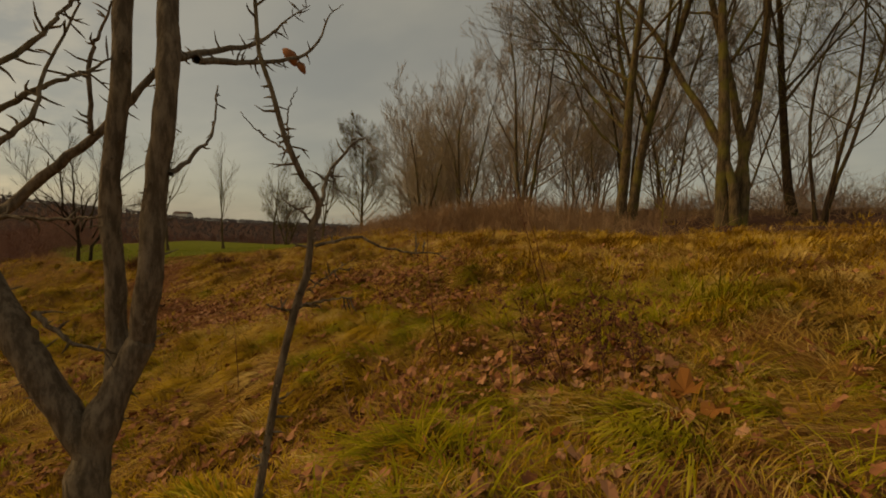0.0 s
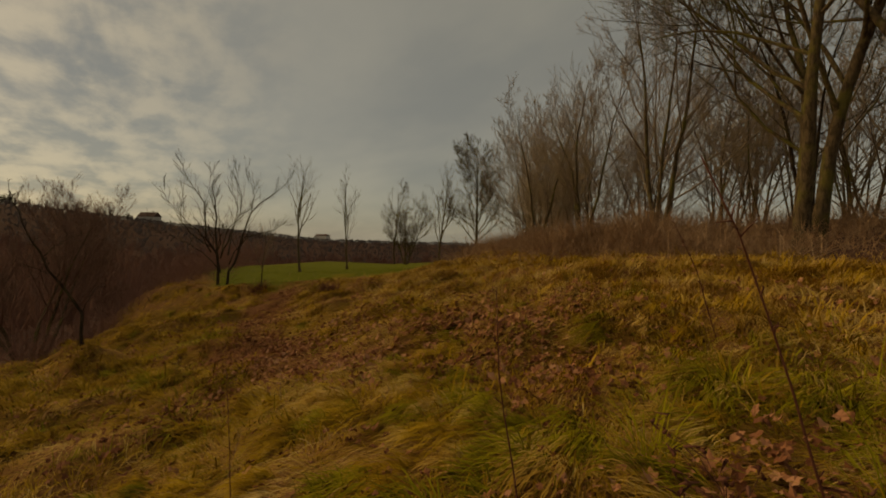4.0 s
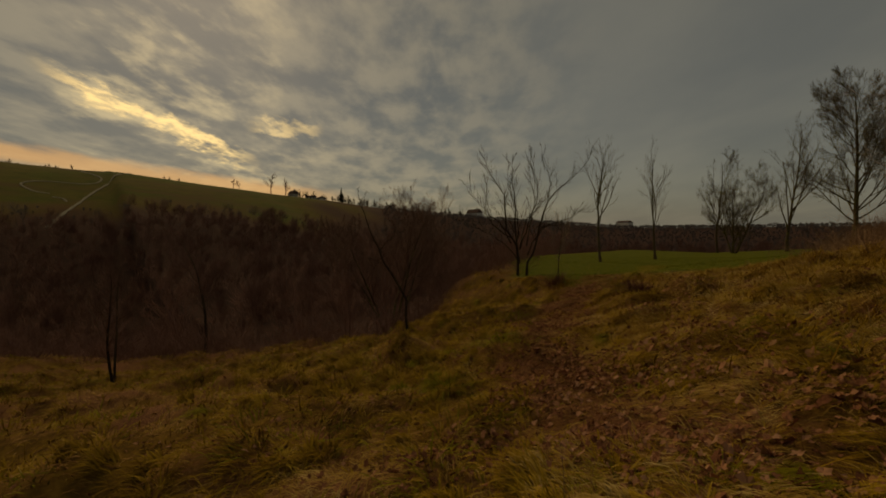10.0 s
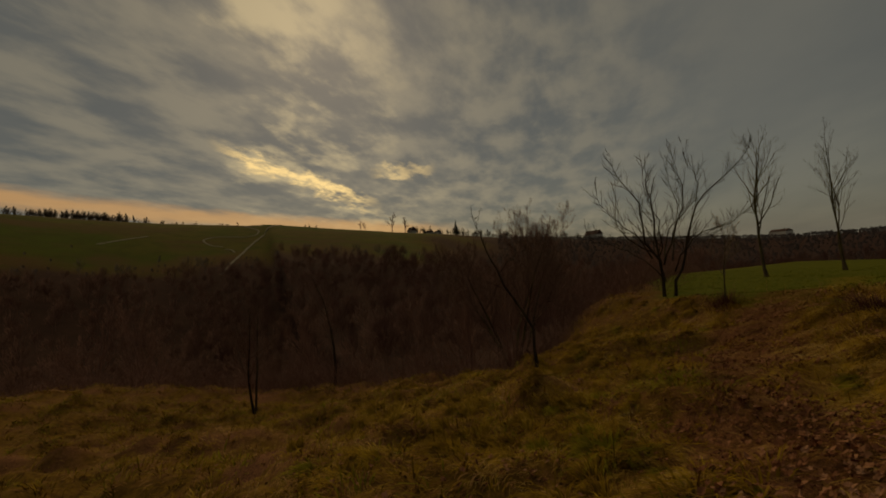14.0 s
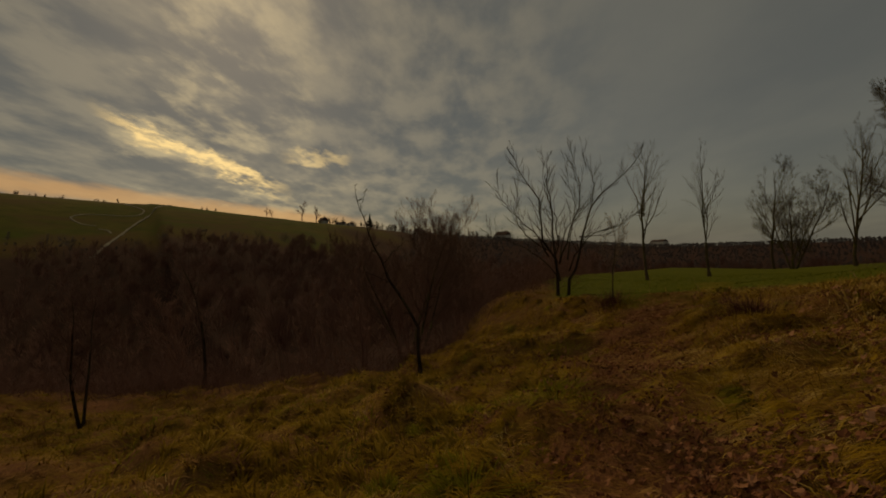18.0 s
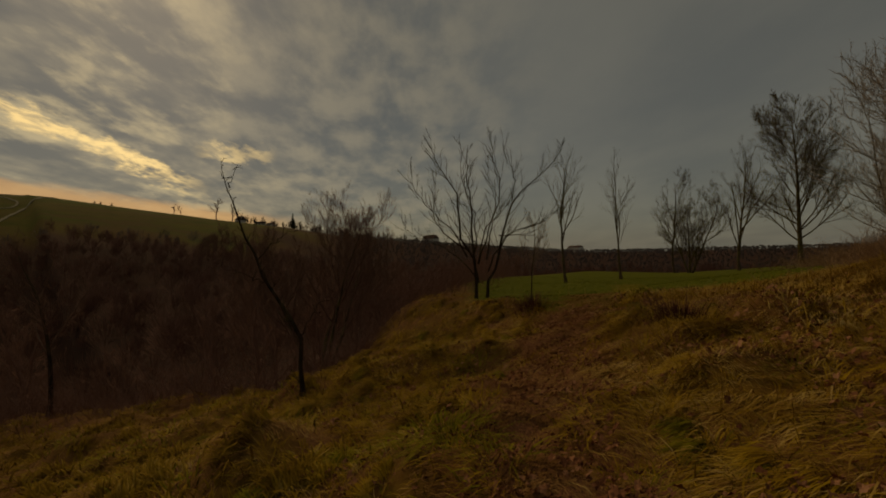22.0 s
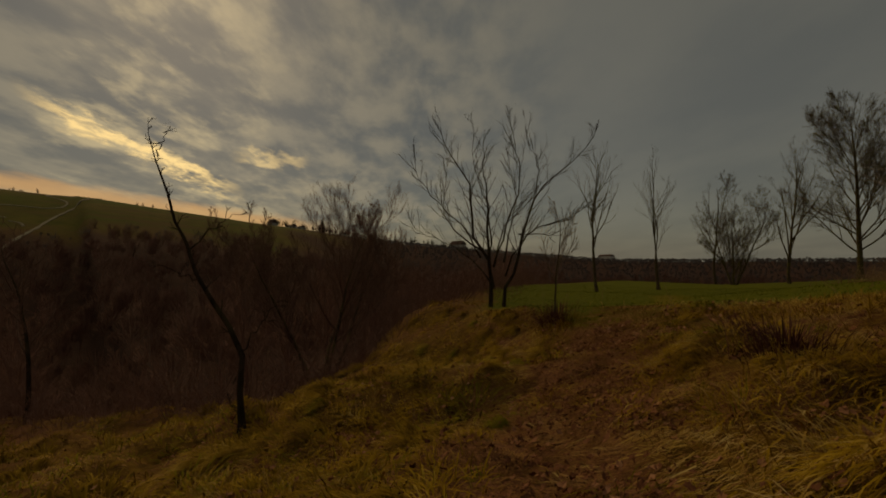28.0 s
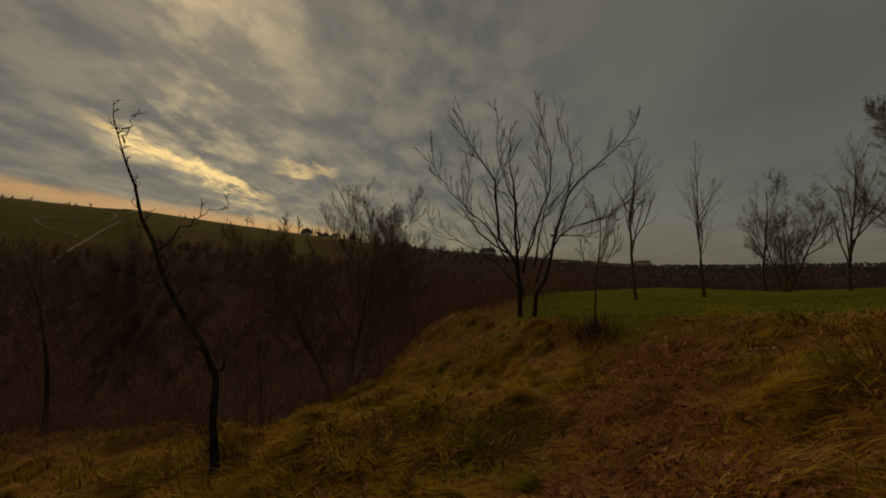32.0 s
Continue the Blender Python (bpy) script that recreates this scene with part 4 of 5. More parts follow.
THIN = {
    "thin": [(-0.59, 1.06, 0.13), (-0.50, 1.10, 0.87), (-0.45, 1.11, 1.13), (-0.42, 1.12, 1.25), (-0.41, 1.12, 1.37), (-0.39, 1.13, 1.44), (-0.41, 1.08, 1.49), (-0.45, 1.06, 1.57), (-0.48, 1.06, 1.65), (-0.50, 1.05, 1.73), (-0.52, 1.04, 1.80), (-0.54, 1.04, 1.90), (-0.56, 1.05, 2.05)],
    "thinR": [(-0.39, 1.13, 1.44), (-0.39, 1.15, 1.46), (-0.40, 1.25, 1.55), (-0.34, 1.29, 1.64), (-0.30, 1.31, 1.67)],
    "thinL": [(-0.41, 1.13, 1.38), (-0.44, 1.11, 1.42), (-0.49, 1.10, 1.45)],
    "thinB": [(-0.40, 1.12, 1.32), (-0.33, 1.15, 1.34), (-0.28, 1.14, 1.35), (-0.20, 1.14, 1.32), (-0.12, 1.16, 1.31), (-0.04, 1.19, 1.31)],
    "thinC": [(-0.45, 1.11, 1.14), (-0.36, 1.10, 1.17), (-0.28, 1.10, 1.18)],
    "thinE": [(-0.45, 1.11, 1.13), (-0.49, 1.10, 1.14), (-0.53, 1.10, 1.15)],
    "thinF": [(-0.42, 1.12, 1.19), (-0.36, 1.14, 1.24), (-0.29, 1.17, 1.29)],
    "thinG": [(-0.45, 1.06, 1.57), (-0.51, 1.18, 1.70), (-0.49, 1.20, 1.79)],
    "thinH": [(-0.45, 1.06, 1.57), (-0.57, 1.12, 1.64), (-0.62, 1.12, 1.69)],
    "thinJ": [(-0.40, 1.25, 1.55), (-0.39, 1.25, 1.52), (-0.39, 1.25, 1.48)],
}


def curve_through(c, n, rng, jit):
    c = np.array(c, float)
    t = np.linspace(0, len(c) - 1, n)
    i = np.clip(t.astype(int), 0, len(c) - 2)
    f = (t - i)[:, None]
    p0, p1, p2, p3 = c[np.maximum(i - 1, 0)], c[i], c[i + 1], c[np.minimum(i + 2, len(c) - 1)]
    p = 0.5 * (2 * p1 + (p2 - p0) * f + (2 * p0 - 5 * p1 + 4 * p2 - p3) * f ** 2 + (3 * p1 - p0 - 3 * p2 + p3) * f ** 3)
    p[1:-1] += rng.normal(0, jit, (n - 2, 3))
    return p


def thorns(tb, rng, pts, rad, every, length):
    """Short tapering spurs, some with a knuckle and a second point."""
    for p, q, r in zip(pts[:-1], pts[1:], rad):
        for _ in range(rng.poisson(np.linalg.norm(q - p) / every)):
            o = p + (q - p) * rng.uniform(0, 1)
            d = aside(rng, q - p, rng.uniform(1.1, 1.6))
            L = length * rng.uniform(0.5, 1.5)
            m = o + d * L * 0.55
            e = m + unit(d + rng.normal(0, 0.35, 3)) * L * 0.5
            tb.add([o, m, e], [min(r * 0.7, 0.0045), 0.0028, 0.0008], 5)
            if rng.uniform() < 0.35:
                tb.add([m, m + unit(d + rng.normal(0, 0.9, 3)) * L * 0.35], [0.0025, 0.0007], 4)


def thorn_bush(name, stems, arms, label, seed, r0, r1):
    rng = np.random.default_rng(seed)
    root = tagged(new(name), label, "bush")
    first = next(iter(stems.values()))[0] if "foot" not in stems else stems["foot"][0]
    root.location = (first[0], first[1], float(land(first[0], first[1])))
    o = np.array(root.location)
    for kind, some in (("stem", stems), ("branch", arms)):
        for key, c in some.items():
            pts = curve_through(c, 22, rng, 0.002) - o
            a, b = r0.get(key, r1)
            rad = np.linspace(a, b, 22) * (1 + 0.045 * rng.normal(0, 1, 22))
            tb = Tubes()
            tb.add(pts, rad, 10 if kind == "stem" else 7)
            stem = part(kind, tb.mesh(kind, M_THORN), root)
            tt = Tubes()
            thorns(tt, rng, pts[3:] if key in ("foot",) else pts, rad, 0.038 if kind == "branch" else 0.045, 0.046)
            if tt.n:
                tagged(part("thorn_growth", tt.mesh("thorn_growth", M_THORN), stem), kind="stuff")
    return root


haw = thorn_bush("hawthorn_bush", HAW, ARMS, "bare thorny shrub of grey-brown stems close by", 61,
                 {"stemR": (0.031, 0.026), "stemL": (0.027, 0.023), "foot": (0.055, 0.034), "low": (0.040, 0.030), "diag": (0.017, 0.008), "armA": (0.013, 0.0016), "armB": (0.012, 0.0014)}, (0.0072, 0.0022))
thin = thorn_bush("thorn_sapling", {"thin": THIN["thin"]}, {k: v for k, v in THIN.items() if k != "thin"}, "thin crooked thorny sapling among fallen leaves", 62, {"thin": (0.0125, 0.0045), "thinR": (0.008, 0.003), "thinB": (0.0055, 0.0018), "thinF": (0.0025, 0.0010), "thinG": (0.0035, 0.001), "thinH": (0.003, 0.001)}, (0.005, 0.002))



def dry_leaf(place, size, seed):
    """A withered leaf that still hangs on its twig, rolled and torn."""
    rng = np.random.default_rng(seed)
    n, m = 7, 5
    V = []
    for i in range(n):
        for j in range(m):
            u, v = i / (n - 1) - 0.5, j / (m - 1) - 0.5
            w = 0.85 * math.cos(u * 2.6)
            V.append((size * (u * 1.3 + rng.normal(0, 0.03)), size * (math.sin(v * 3.4) * w * 0.5 + rng.normal(0, 0.03)), size * (math.cos(v * 3.4) * w * 0.5 - 0.8 * u * u - 0.25 * u + rng.normal(0, 0.04))))
    F = [(i * m + j, i * m + j + 1, (i + 1) * m + j + 1, (i + 1) * m + j) for i in range(n - 1) for j in range(m - 1)]
    ob = tagged(new("dry_leaf", mesh_of("dry_leaf", V, np.array(F), M_LEAF, True)), "curled orange-brown dry leaf caught on a thorny twig", "leaf")
    ob.matrix_world = Matrix.Translation(place) @ Euler((1.2, 0.7, 0.4)).to_matrix().to_4x4()


dry_leaf((-0.79, 1.90, 2.15), 0.065, 1)
dry_leaf((-0.75, 1.93, 2.11), 0.045, 2)

# ---- dead leaves ----
LOBES = np.array([(0.0, -0.46), (0.22, -0.30), (0.42, -0.24), (0.36, -0.02), (0.48, 0.24), (0.27, 0.26), (0.0, 0.54), (-0.27, 0.26), (-0.48, 0.24), (-0.36, -0.02), (-0.42, -0.24), (-0.22, -0.30)])


def leaf_bed(name, x, y, size, rng, lift, label, mat=None, roll=0.30):
    """Lobed leaves, each tilted and curled on its own."""
    n = len(x)
    z = land(x, y) + lift
    m = len(LOBES)
    a = rng.uniform(0, 6.283, n)
    ca, sa = np.cos(a)[:, None], np.sin(a)[:, None]
    jit = 1 + rng.normal(0, 0.12, (n, m))
    lx, ly = LOBES[None, :, 0] * jit, LOBES[None, :, 1] * jit
    px, py = (lx * ca - ly * sa) * size[:, None], (lx * sa + ly * ca) * size[:, None]
    rr = np.hypot(lx, ly)
    curl = rng.normal(roll, 0.4, n)[:, None]
    pz = size[:, None] * (curl * rr ** 2 + rng.normal(0, 0.13, (n, m)))
    gx_, gy_ = (land(x + 0.1, y, False) - land(x - 0.1, y, False)) / 0.2, (land(x, y + 0.1, False) - land(x, y - 0.1, False)) / 0.2
    tx, ty = gx_ + rng.normal(0, 0.36, n), gy_ + rng.normal(0, 0.36, n)
    pz = pz + px * tx[:, None] + py * ty[:, None]
    V = np.stack([x[:, None] + px, y[:, None] + py, z[:, None] + pz], -1)
    V = np.concatenate([V, np.stack([x, y, z], -1)[:, None]], 1).reshape(-1, 3)
    q = np.arange(n)[:, None] * (m + 1)
    F = np.concatenate([q + [[m, i, (i + 1) % m]] for i in range(m)])
    me = mesh_of(name, V, F, mat or M_LEAF, False)
    return tagged(new(name, me), label, "leaves", kind="stuff")


def along(rng, n, line, wide):
    line = np.array(line, float)
    seg = np.r_[0, np.cumsum(np.hypot(*np.diff(line, axis=0).T))]
    s = rng.uniform(0, seg[-1], n)
    x, y = np.interp(s, seg, line[:, 0]), np.interp(s, seg, line[:, 1])
    return x + rng.normal(0, wide, n), y + rng.normal(0, wide, n)


VIEW = [(0.4, 1.6), (-0.6, 4.5), (-3.6, 7.2), (-6.6, 9.8), (-9.5, 12.8), (-12.5, 16)]


def litter(x, y):
    """Where leaves gather: in drifts and along the trodden line."""
    v = 0.17 + 0.36 * lattice(x / 1.4, y / 1.4, 31) + 0.45 * lattice(x / 0.5, y / 0.5, 32) + 0.30 * smooth(1.3, 0.3, trail_gap(x, y)) + 0.08 * smooth(-4, 2, x)
    return np.clip(v, 0.03, 1.0)


x, y = along(rng, 52000, VIEW, 2.7)
keep = (rng.uniform(0, 1, len(x)) < litter(x, y)) & (lawn_mask(x, y) < 0.3) & (beyond(x, y) < -0.5)
leaf_bed("dead_leaves", x[keep], y[keep], rng.uniform(0.035, 0.082, keep.sum()) * (1 - 0.2 * smooth(-4, -8, x[keep])), rng, rng.uniform(-0.01, 0.05, keep.sum()) + 0.06 * (rng.uniform(0, 1, keep.sum()) < 0.65), "fallen brown lobed leaves scattered through the grass")

x, y = along(rng, 1100, [(-2.2, 1.6), (-0.9, 2.2), (0.4, 2.4), (1.2, 3.2)], 0.55)
leaf_bed("dead_leaves", x, y, rng.uniform(0.05, 0.11, 1100), rng, rng.uniform(0.0, 0.06, 1100), "brown leaves lying thick round thorny stems")
x, y = 1.5 + rng.normal(0, 0.45, 11), 2.7 + rng.normal(0, 0.5, 11)
leaf_bed("dead_leaves", x, y, rng.uniform(0.11, 0.17, 11), rng, rng.uniform(0.05, 0.11, 11), "large orange-brown fallen leaves in long grass", M_BIGLEAF, 0.55)
x, y = -1.2 + rng.normal(0, 0.8, 420), 7.2 + rng.normal(0, 0.9, 420)
leaf_bed("dead_leaves", x, y, rng.uniform(0.07, 0.14, 420), rng, rng.uniform(0.02, 0.08, 420), "drift of large brown leaves on the slope")

# ---- grass ----


def grass(name, x, y, length, rng, mat, label, away=(0, 0), comb=0.6, width=0.006, stiff=0.3, lift=0.0):
    """Blades that lean out from their tuft and down the slope, most of them bowed over."""
    n = len(x)
    z = land(x, y) - 0.01 + lift
    a = 3.5 * lattice(x / 0.45, y / 0.45, 71) + 2.5 * lattice(x / 1.6, y / 1.6, 72) + rng.normal(0, 0.45, n)
    sx = (land(x + 0.2, y, False) - land(x - 0.2, y, False)) / 0.4
    sy = (land(x, y + 0.2, False) - land(x, y - 0.2, False)) / 0.4
    hx, hy = 0.6 * np.cos(a) + away[0] - comb * 3 * sx, 0.6 * np.sin(a) + away[1] - comb * 3 * sy
    k = np.hypot(hx, hy) + 1e-6
    hx, hy = hx / k, hy / k
    lean = np.clip(rng.normal(1 - stiff, 0.2, n), 0.15, 1.05)
    fall = -(sx * hx + sy * hy)
    w = width * rng.uniform(0.6, 1.3, n)
    ux, uy = -hy * w, hx * w
    V = []
    for f, wf in ((0.0, 1.0), (0.35, 0.95), (0.72, 0.65), (1.0, 0.0)):
        out = length * lean * f ** 1.3
        up = length * (f * (1.0 - 0.25 * lean) - 0.72 * lean * f ** 2.2) - fall * out
        low = 0.02 * f - fall * out - lift * f
        cx, cy, cz = x + hx * out, y + hy * out, z + np.maximum(up, low)
        if wf:
            V += [np.stack([cx - ux * wf, cy - uy * wf, cz], 1), np.stack([cx + ux * wf, cy + uy * wf, cz], 1)]
        else:
            V.append(np.stack([cx, cy, cz], 1))
    V = np.stack(V, 1).reshape(-1, 3)
    q = np.arange(n)[:, None] * 7
    quads = np.concatenate([q + [[0, 1, 3, 2]], q + [[2, 3, 5, 4]]])
    me = mesh_of(name, V, [quads, q + [[4, 5, 6]]], mat, True)
    return tagged(new(name, me), label, "grass", kind="stuff")


def tufts(rng, count, per, line, wide, spread):
    tx, ty = along(rng, count, line, wide)
    bare = lattice(tx / 1.15, ty / 1.15, 51) + 0.7 * lattice(tx / 0.5, ty / 0.5, 52) < -0.3
    keep = (rng.uniform(0, 1, count) > litter(tx, ty) * 0.75) & (lawn_mask(tx, ty) < 0.5) & (beyond(tx, ty) < 0.3)
    keep &= (~bare | (rng.uniform(0, 1, count) < 0.15)) & (trail_gap(tx, ty) > 0.5 + 0.6 * lattice(tx / 0.7, ty / 0.7, 53))
    tx, ty = tx[keep], ty[keep]
    size = rng.uniform(0.5, 1.3, len(tx))
    i = np.repeat(np.arange(len(tx)), per)
    s = size[i]
    ox, oy = rng.normal(0, 1, len(i)), rng.normal(0, 1, len(i))
    return tx[i] + ox * spread * s, ty[i] + oy * spread * s, s, (ox * 0.8, oy * 0.8)


def lay(name, args, lo, hi, mat, label, **kw):
    x, y, s, away = tufts(rng, *args)
    grass(name, x, y, rng.uniform(lo, hi, len(x)) * s, rng, mat, label, away, **kw)


BANK = [(-6, 4), (-12, 5), (-20, 3), (-24, -6)]
TERRACE = [(-1, 9), (-6, 13), (-10, 12), (-14, 11), (-16, 15)]
lay("grass", (1700, 36, VIEW, 2.6, 0.075), 0.14, 0.34, M_GRASS, "long dry yellow grass bowed over in tufts", width=0.0031, stiff=0.18)
lay("grass", (420, 36, VIEW, 2.5, 0.08), 0.14, 0.32, M_GREEN, "long green grass bowed over in tufts", width=0.0031, stiff=0.2)
lay("grass", (2000, 32, TERRACE, 3.2, 0.10), 0.12, 0.28, M_GRASS, "matted dry yellow grass in tufts", width=0.006, stiff=0.12)
lay("grass", (1900, 26, BANK, 3.8, 0.12), 0.20, 0.46, M_GRASS_DIM, "rough yellow-brown grass on the lower bank", width=0.008, stiff=0.14)
lay("grass", (700, 24, BANK, 3.8, 0.16), 0.16, 0.38, M_GREEN, "rough green grass on the lower bank", width=0.008, stiff=0.18)
lay("grass", (1500, 24, [(11, 11), (7, 10), (3, 7), (4, 12), (-1, 14), (-4, 19)], 2.2, 0.12), 0.18, 0.42, M_GRASS, "long dry yellow grass on the rise", width=0.007)
lay("grass", (230, 46, [(1.2, 2.0), (2.0, 3.6), (2.6, 5.2)], 0.9, 0.06), 0.25, 0.6, M_GREEN, "long arching green grass on the rise", width=0.0038, stiff=0.12)


def domes(count, per, line, wide, lo, hi, mat, label, width):
    """Old tussocks: low domes of grass whose blades spill over the sides and down the slope."""
    tx, ty = along(rng, count, line, wide)
    keep = (lawn_mask(tx, ty) < 0.3) & (beyond(tx, ty) < -0.3) & (trail_gap(tx, ty) > 0.95 + 0.5 * lattice(tx / 0.9, ty / 0.9, 54)) & (litter(tx, ty) < 0.3)
    tx, ty = tx[keep], ty[keep]
    r = rng.uniform(0.06, 0.20, len(tx))
    i = np.repeat(np.arange(len(tx)), per)
    rho, a = np.sqrt(rng.uniform(0, 1, len(i))), rng.uniform(0, 6.283, len(i))
    a = a + 0.5 * np.sin(3 * a + i)
    ox, oy = rho * np.cos(a), rho * np.sin(a)
    up = 0.5 * r[i] * (1 - rho ** 2)
    grass("grass", tx[i] + ox * r[i], ty[i] + oy * r[i], rng.uniform(lo, hi, len(i)) * (0.6 + 1.6 * r[i]), rng, mat, label, (ox * 0.55, oy * 0.55), comb=1.8, width=width, stiff=0.12, lift=up)


domes(300, 120, VIEW, 2.4, 0.20, 0.38, M_GRASS, "large domed tussocks of arching straw-coloured grass", 0.0042)
domes(110, 120, VIEW, 2.4, 0.20, 0.38, M_GREEN, "large domed tussocks of arching green grass", 0.0042)
NEAR = [(-1.0, 2.6), (0.3, 3.0), (1.2, 4.0), (0.4, 5.2), (-1.2, 6.2), (-2.6, 7.0)]
domes(170, 75, NEAR, 1.0, 0.18, 0.34, M_HAY, "pale tussocks of long bowed grass on the rise", 0.0046)
domes(80, 75, NEAR, 1.0, 0.18, 0.36, M_GREEN, "yellow-green tussocks of long bowed grass on the rise", 0.0046)
domes(75, 75, [(1.9, 2.0), (2.2, 3.4), (1.0, 4.6), (-0.4, 5.4)], 0.9, 0.28, 0.48, M_GREEN, "long green grass spilling in tussocks over the rise", 0.0045)
domes(300, 80, [(-5, 5), (-11, 7), (-14, 9.5), (-15, 13)], 2.6, 0.30, 0.55, M_GRASS_DIM, "large domed tussocks of rough grass on the bank", 0.007)
x, y = along(rng, 75000, VIEW, 2.6)
keep = (rng.uniform(0, 1, len(x)) > litter(x, y) * 0.6) & (lawn_mask(x, y) < 0.6) & (trail_gap(x, y) > 0.75 + 0.5 * lattice(x / 0.8, y / 0.8, 55))
grass("grass", x[keep], y[keep], rng.uniform(0.14, 0.32, keep.sum()), rng, M_HAY, "fine combed yellow hay-like grass with leaves showing through", comb=1.2, width=0.0026, stiff=0.06)
x, y = along(rng, 18000, [(2.4, 2.6), (3.3, 4.6), (4.4, 7.4)], 0.9)
grass("grass", x, y, rng.uniform(0.16, 0.36, len(x)), rng, M_HAY, "fine yellow grass on the side of the rise", comb=1.0, width=0.0034, stiff=0.1)
x, y = along(rng, 48000, [(9, 11), (6, 9.5), (3, 8.5), (0, 9.5), (-3, 11.5), (-5, 15), (-6, 20)], 1.7)
grass("grass", x, y, rng.uniform(0.18, 0.42, len(x)), rng, M_HAY, "pale yellow grass over the crest of the rise", comb=0.9, width=0.0055, stiff=0.18)
x, y = along(rng, 75000, VIEW, 2.7)
keep = (rng.uniform(0, 1, len(x)) > litter(x, y) * 0.8) & (lawn_mask(x, y) < 0.6) & (trail_gap(x, y) > 0.45 + 0.3 * lattice(x / 0.7, y / 0.7, 15))
grass("grass", x[keep], y[keep], rng.uniform(0.06, 0.17, keep.sum()), rng, M_STRAW, "matted flattened brown straw", comb=0.9, width=0.0034, stiff=0.08)
x, y = along(rng, 45000, BANK, 3.8)
keep = beyond(x, y) < 0
grass("grass", x[keep], y[keep], rng.uniform(0.10, 0.25, keep.sum()), rng, M_STRAW, "matted brown straw on the lower bank", comb=0.9, width=0.008, stiff=0.08)
x, y = along(rng, 52000, [(-3.2, 2.0), (-1.0, 1.6), (0.6, 2.0), (0.2, 4.0), (-1.5, 5.0)], 0.8)
grass("grass", x, y, rng.uniform(0.08, 0.22, len(x)), rng, M_STRAW, "matted brown straw among the leaves", comb=0.8, width=0.003, stiff=0.1)
x, y = along(rng, 14000, [(-3.2, 2.0), (-1.0, 1.6), (0.6, 2.0), (0.2, 4.0), (-1.5, 5.0)], 0.8)
grass("grass", x, y, rng.uniform(0.12, 0.30, len(x)), rng, M_GRASS, "loose dry yellow grass among the leaves", comb=0.8, width=0.003, stiff=0.2)
x, y = along(rng, 40000, TRAIL[:6], 0.5)
grass("grass", x, y, rng.uniform(0.05, 0.14, len(x)), rng, M_STRAW, "trodden brown straw along the path", comb=0.3, width=0.0034, stiff=0.04)


def tussock(name, x, y, spread, n, lo, hi, mat, label, stiff=0.4, width=0.005):
    ox, oy = rng.normal(0, 1, n), rng.normal(0, 1, n)
    grass(name, x + ox * spread, y + oy * spread, rng.uniform(lo, hi, n), rng, mat, label, (ox * 1.5, oy * 1.5), width=width, stiff=stiff)


tussock("tussock", -11.6, 15.0, 0.20, 420, 0.25, 0.60, M_WEED, "dark clump of dead grass at a sapling's foot", 0.5)
tussock("tussock", -11.3, 14.7, 0.25, 300, 0.2, 0.45, M_GRASS, "clump of dry grass beside a sapling", 0.4)
tussock("tussock", -6.6, 6.85, 0.16, 240, 0.3, 0.6, M_GREEN, "tall tussock of arching green grass", 0.15)
tussock("tussock", -9.9, 11.4, 0.16, 220, 0.25, 0.5, M_GREEN, "tussock of arching green grass beside the path", 0.15)
tussock("tussock", -7.4, 8.7, 0.18, 240, 0.25, 0.5, M_GREEN, "tussock of arching green grass beside the path", 0.15)
tussock("tussock", -7.1, 12.9, 0.26, 500, 0.25, 0.55, M_WEED, "dark red-brown clump of dead grass and weeds", 0.5)
x, y = rng.uniform(-34, -7, 45000), rng.uniform(14.5, 48, 45000)
keep = rng.uniform(0, 1, len(x)) < lawn_mask(x, y) * np.clip(1.2 - (y - 15) / 40, 0.2, 1)
grass("lawn_grass", x[keep], y[keep], rng.uniform(0.03, 0.09, keep.sum()), rng, M_LAWN, "short bright green lawn grass", width=0.010, stiff=0.5)

# ---- weeds ----


def weed(name, base, top, label, seed, radius=0.004, side=10, length=0.10, mat=None, leaves=0):
    rng = np.random.default_rng(seed)
    b = at(*base)
    root = tagged(new(name), label, "weed")
    root.location = b
    pts, _ = wander(rng, (0, 0, -0.05), np.array(top) - np.array(b), float(np.linalg.norm(np.array(top) - np.array(b))) + 0.05, 9, 0.05, 0.0)
    tb = Tubes()
    tb.add(pts, np.linspace(radius, radius * 0.35, 10), 6)
    stalk = part("stalk", tb.mesh("stalk", mat or M_BRAMBLE), root)
    if side:
        tw = Tubes()
        for _ in range(side):
            k = rng.integers(3, 9)
            o = pts[k] + (pts[k + 1] - pts[k]) * rng.uniform(0, 1)
            d = aside(rng, pts[k + 1] - pts[k], rng.uniform(0.5, 1.1))
            e = o + d * length * rng.uniform(0.4, 1.2)
            tw.add([o, (o + e) / 2 + rng.normal(0, 0.006, 3), e], [radius * 0.5, radius * 0.4, radius * 0.25], 4)
            for _ in range(leaves):
                q = e + rng.normal(0, 0.012, 3)
                tw.add([q, q + rng.normal(0, 0.012, 3), q + rng.normal(0, 0.022, 3)], [0.002, 0.008, 0.001], 4)
        tagged(part("spray", tw.mesh("spray", mat or M_BRAMBLE), stalk), kind="stuff")
    return root


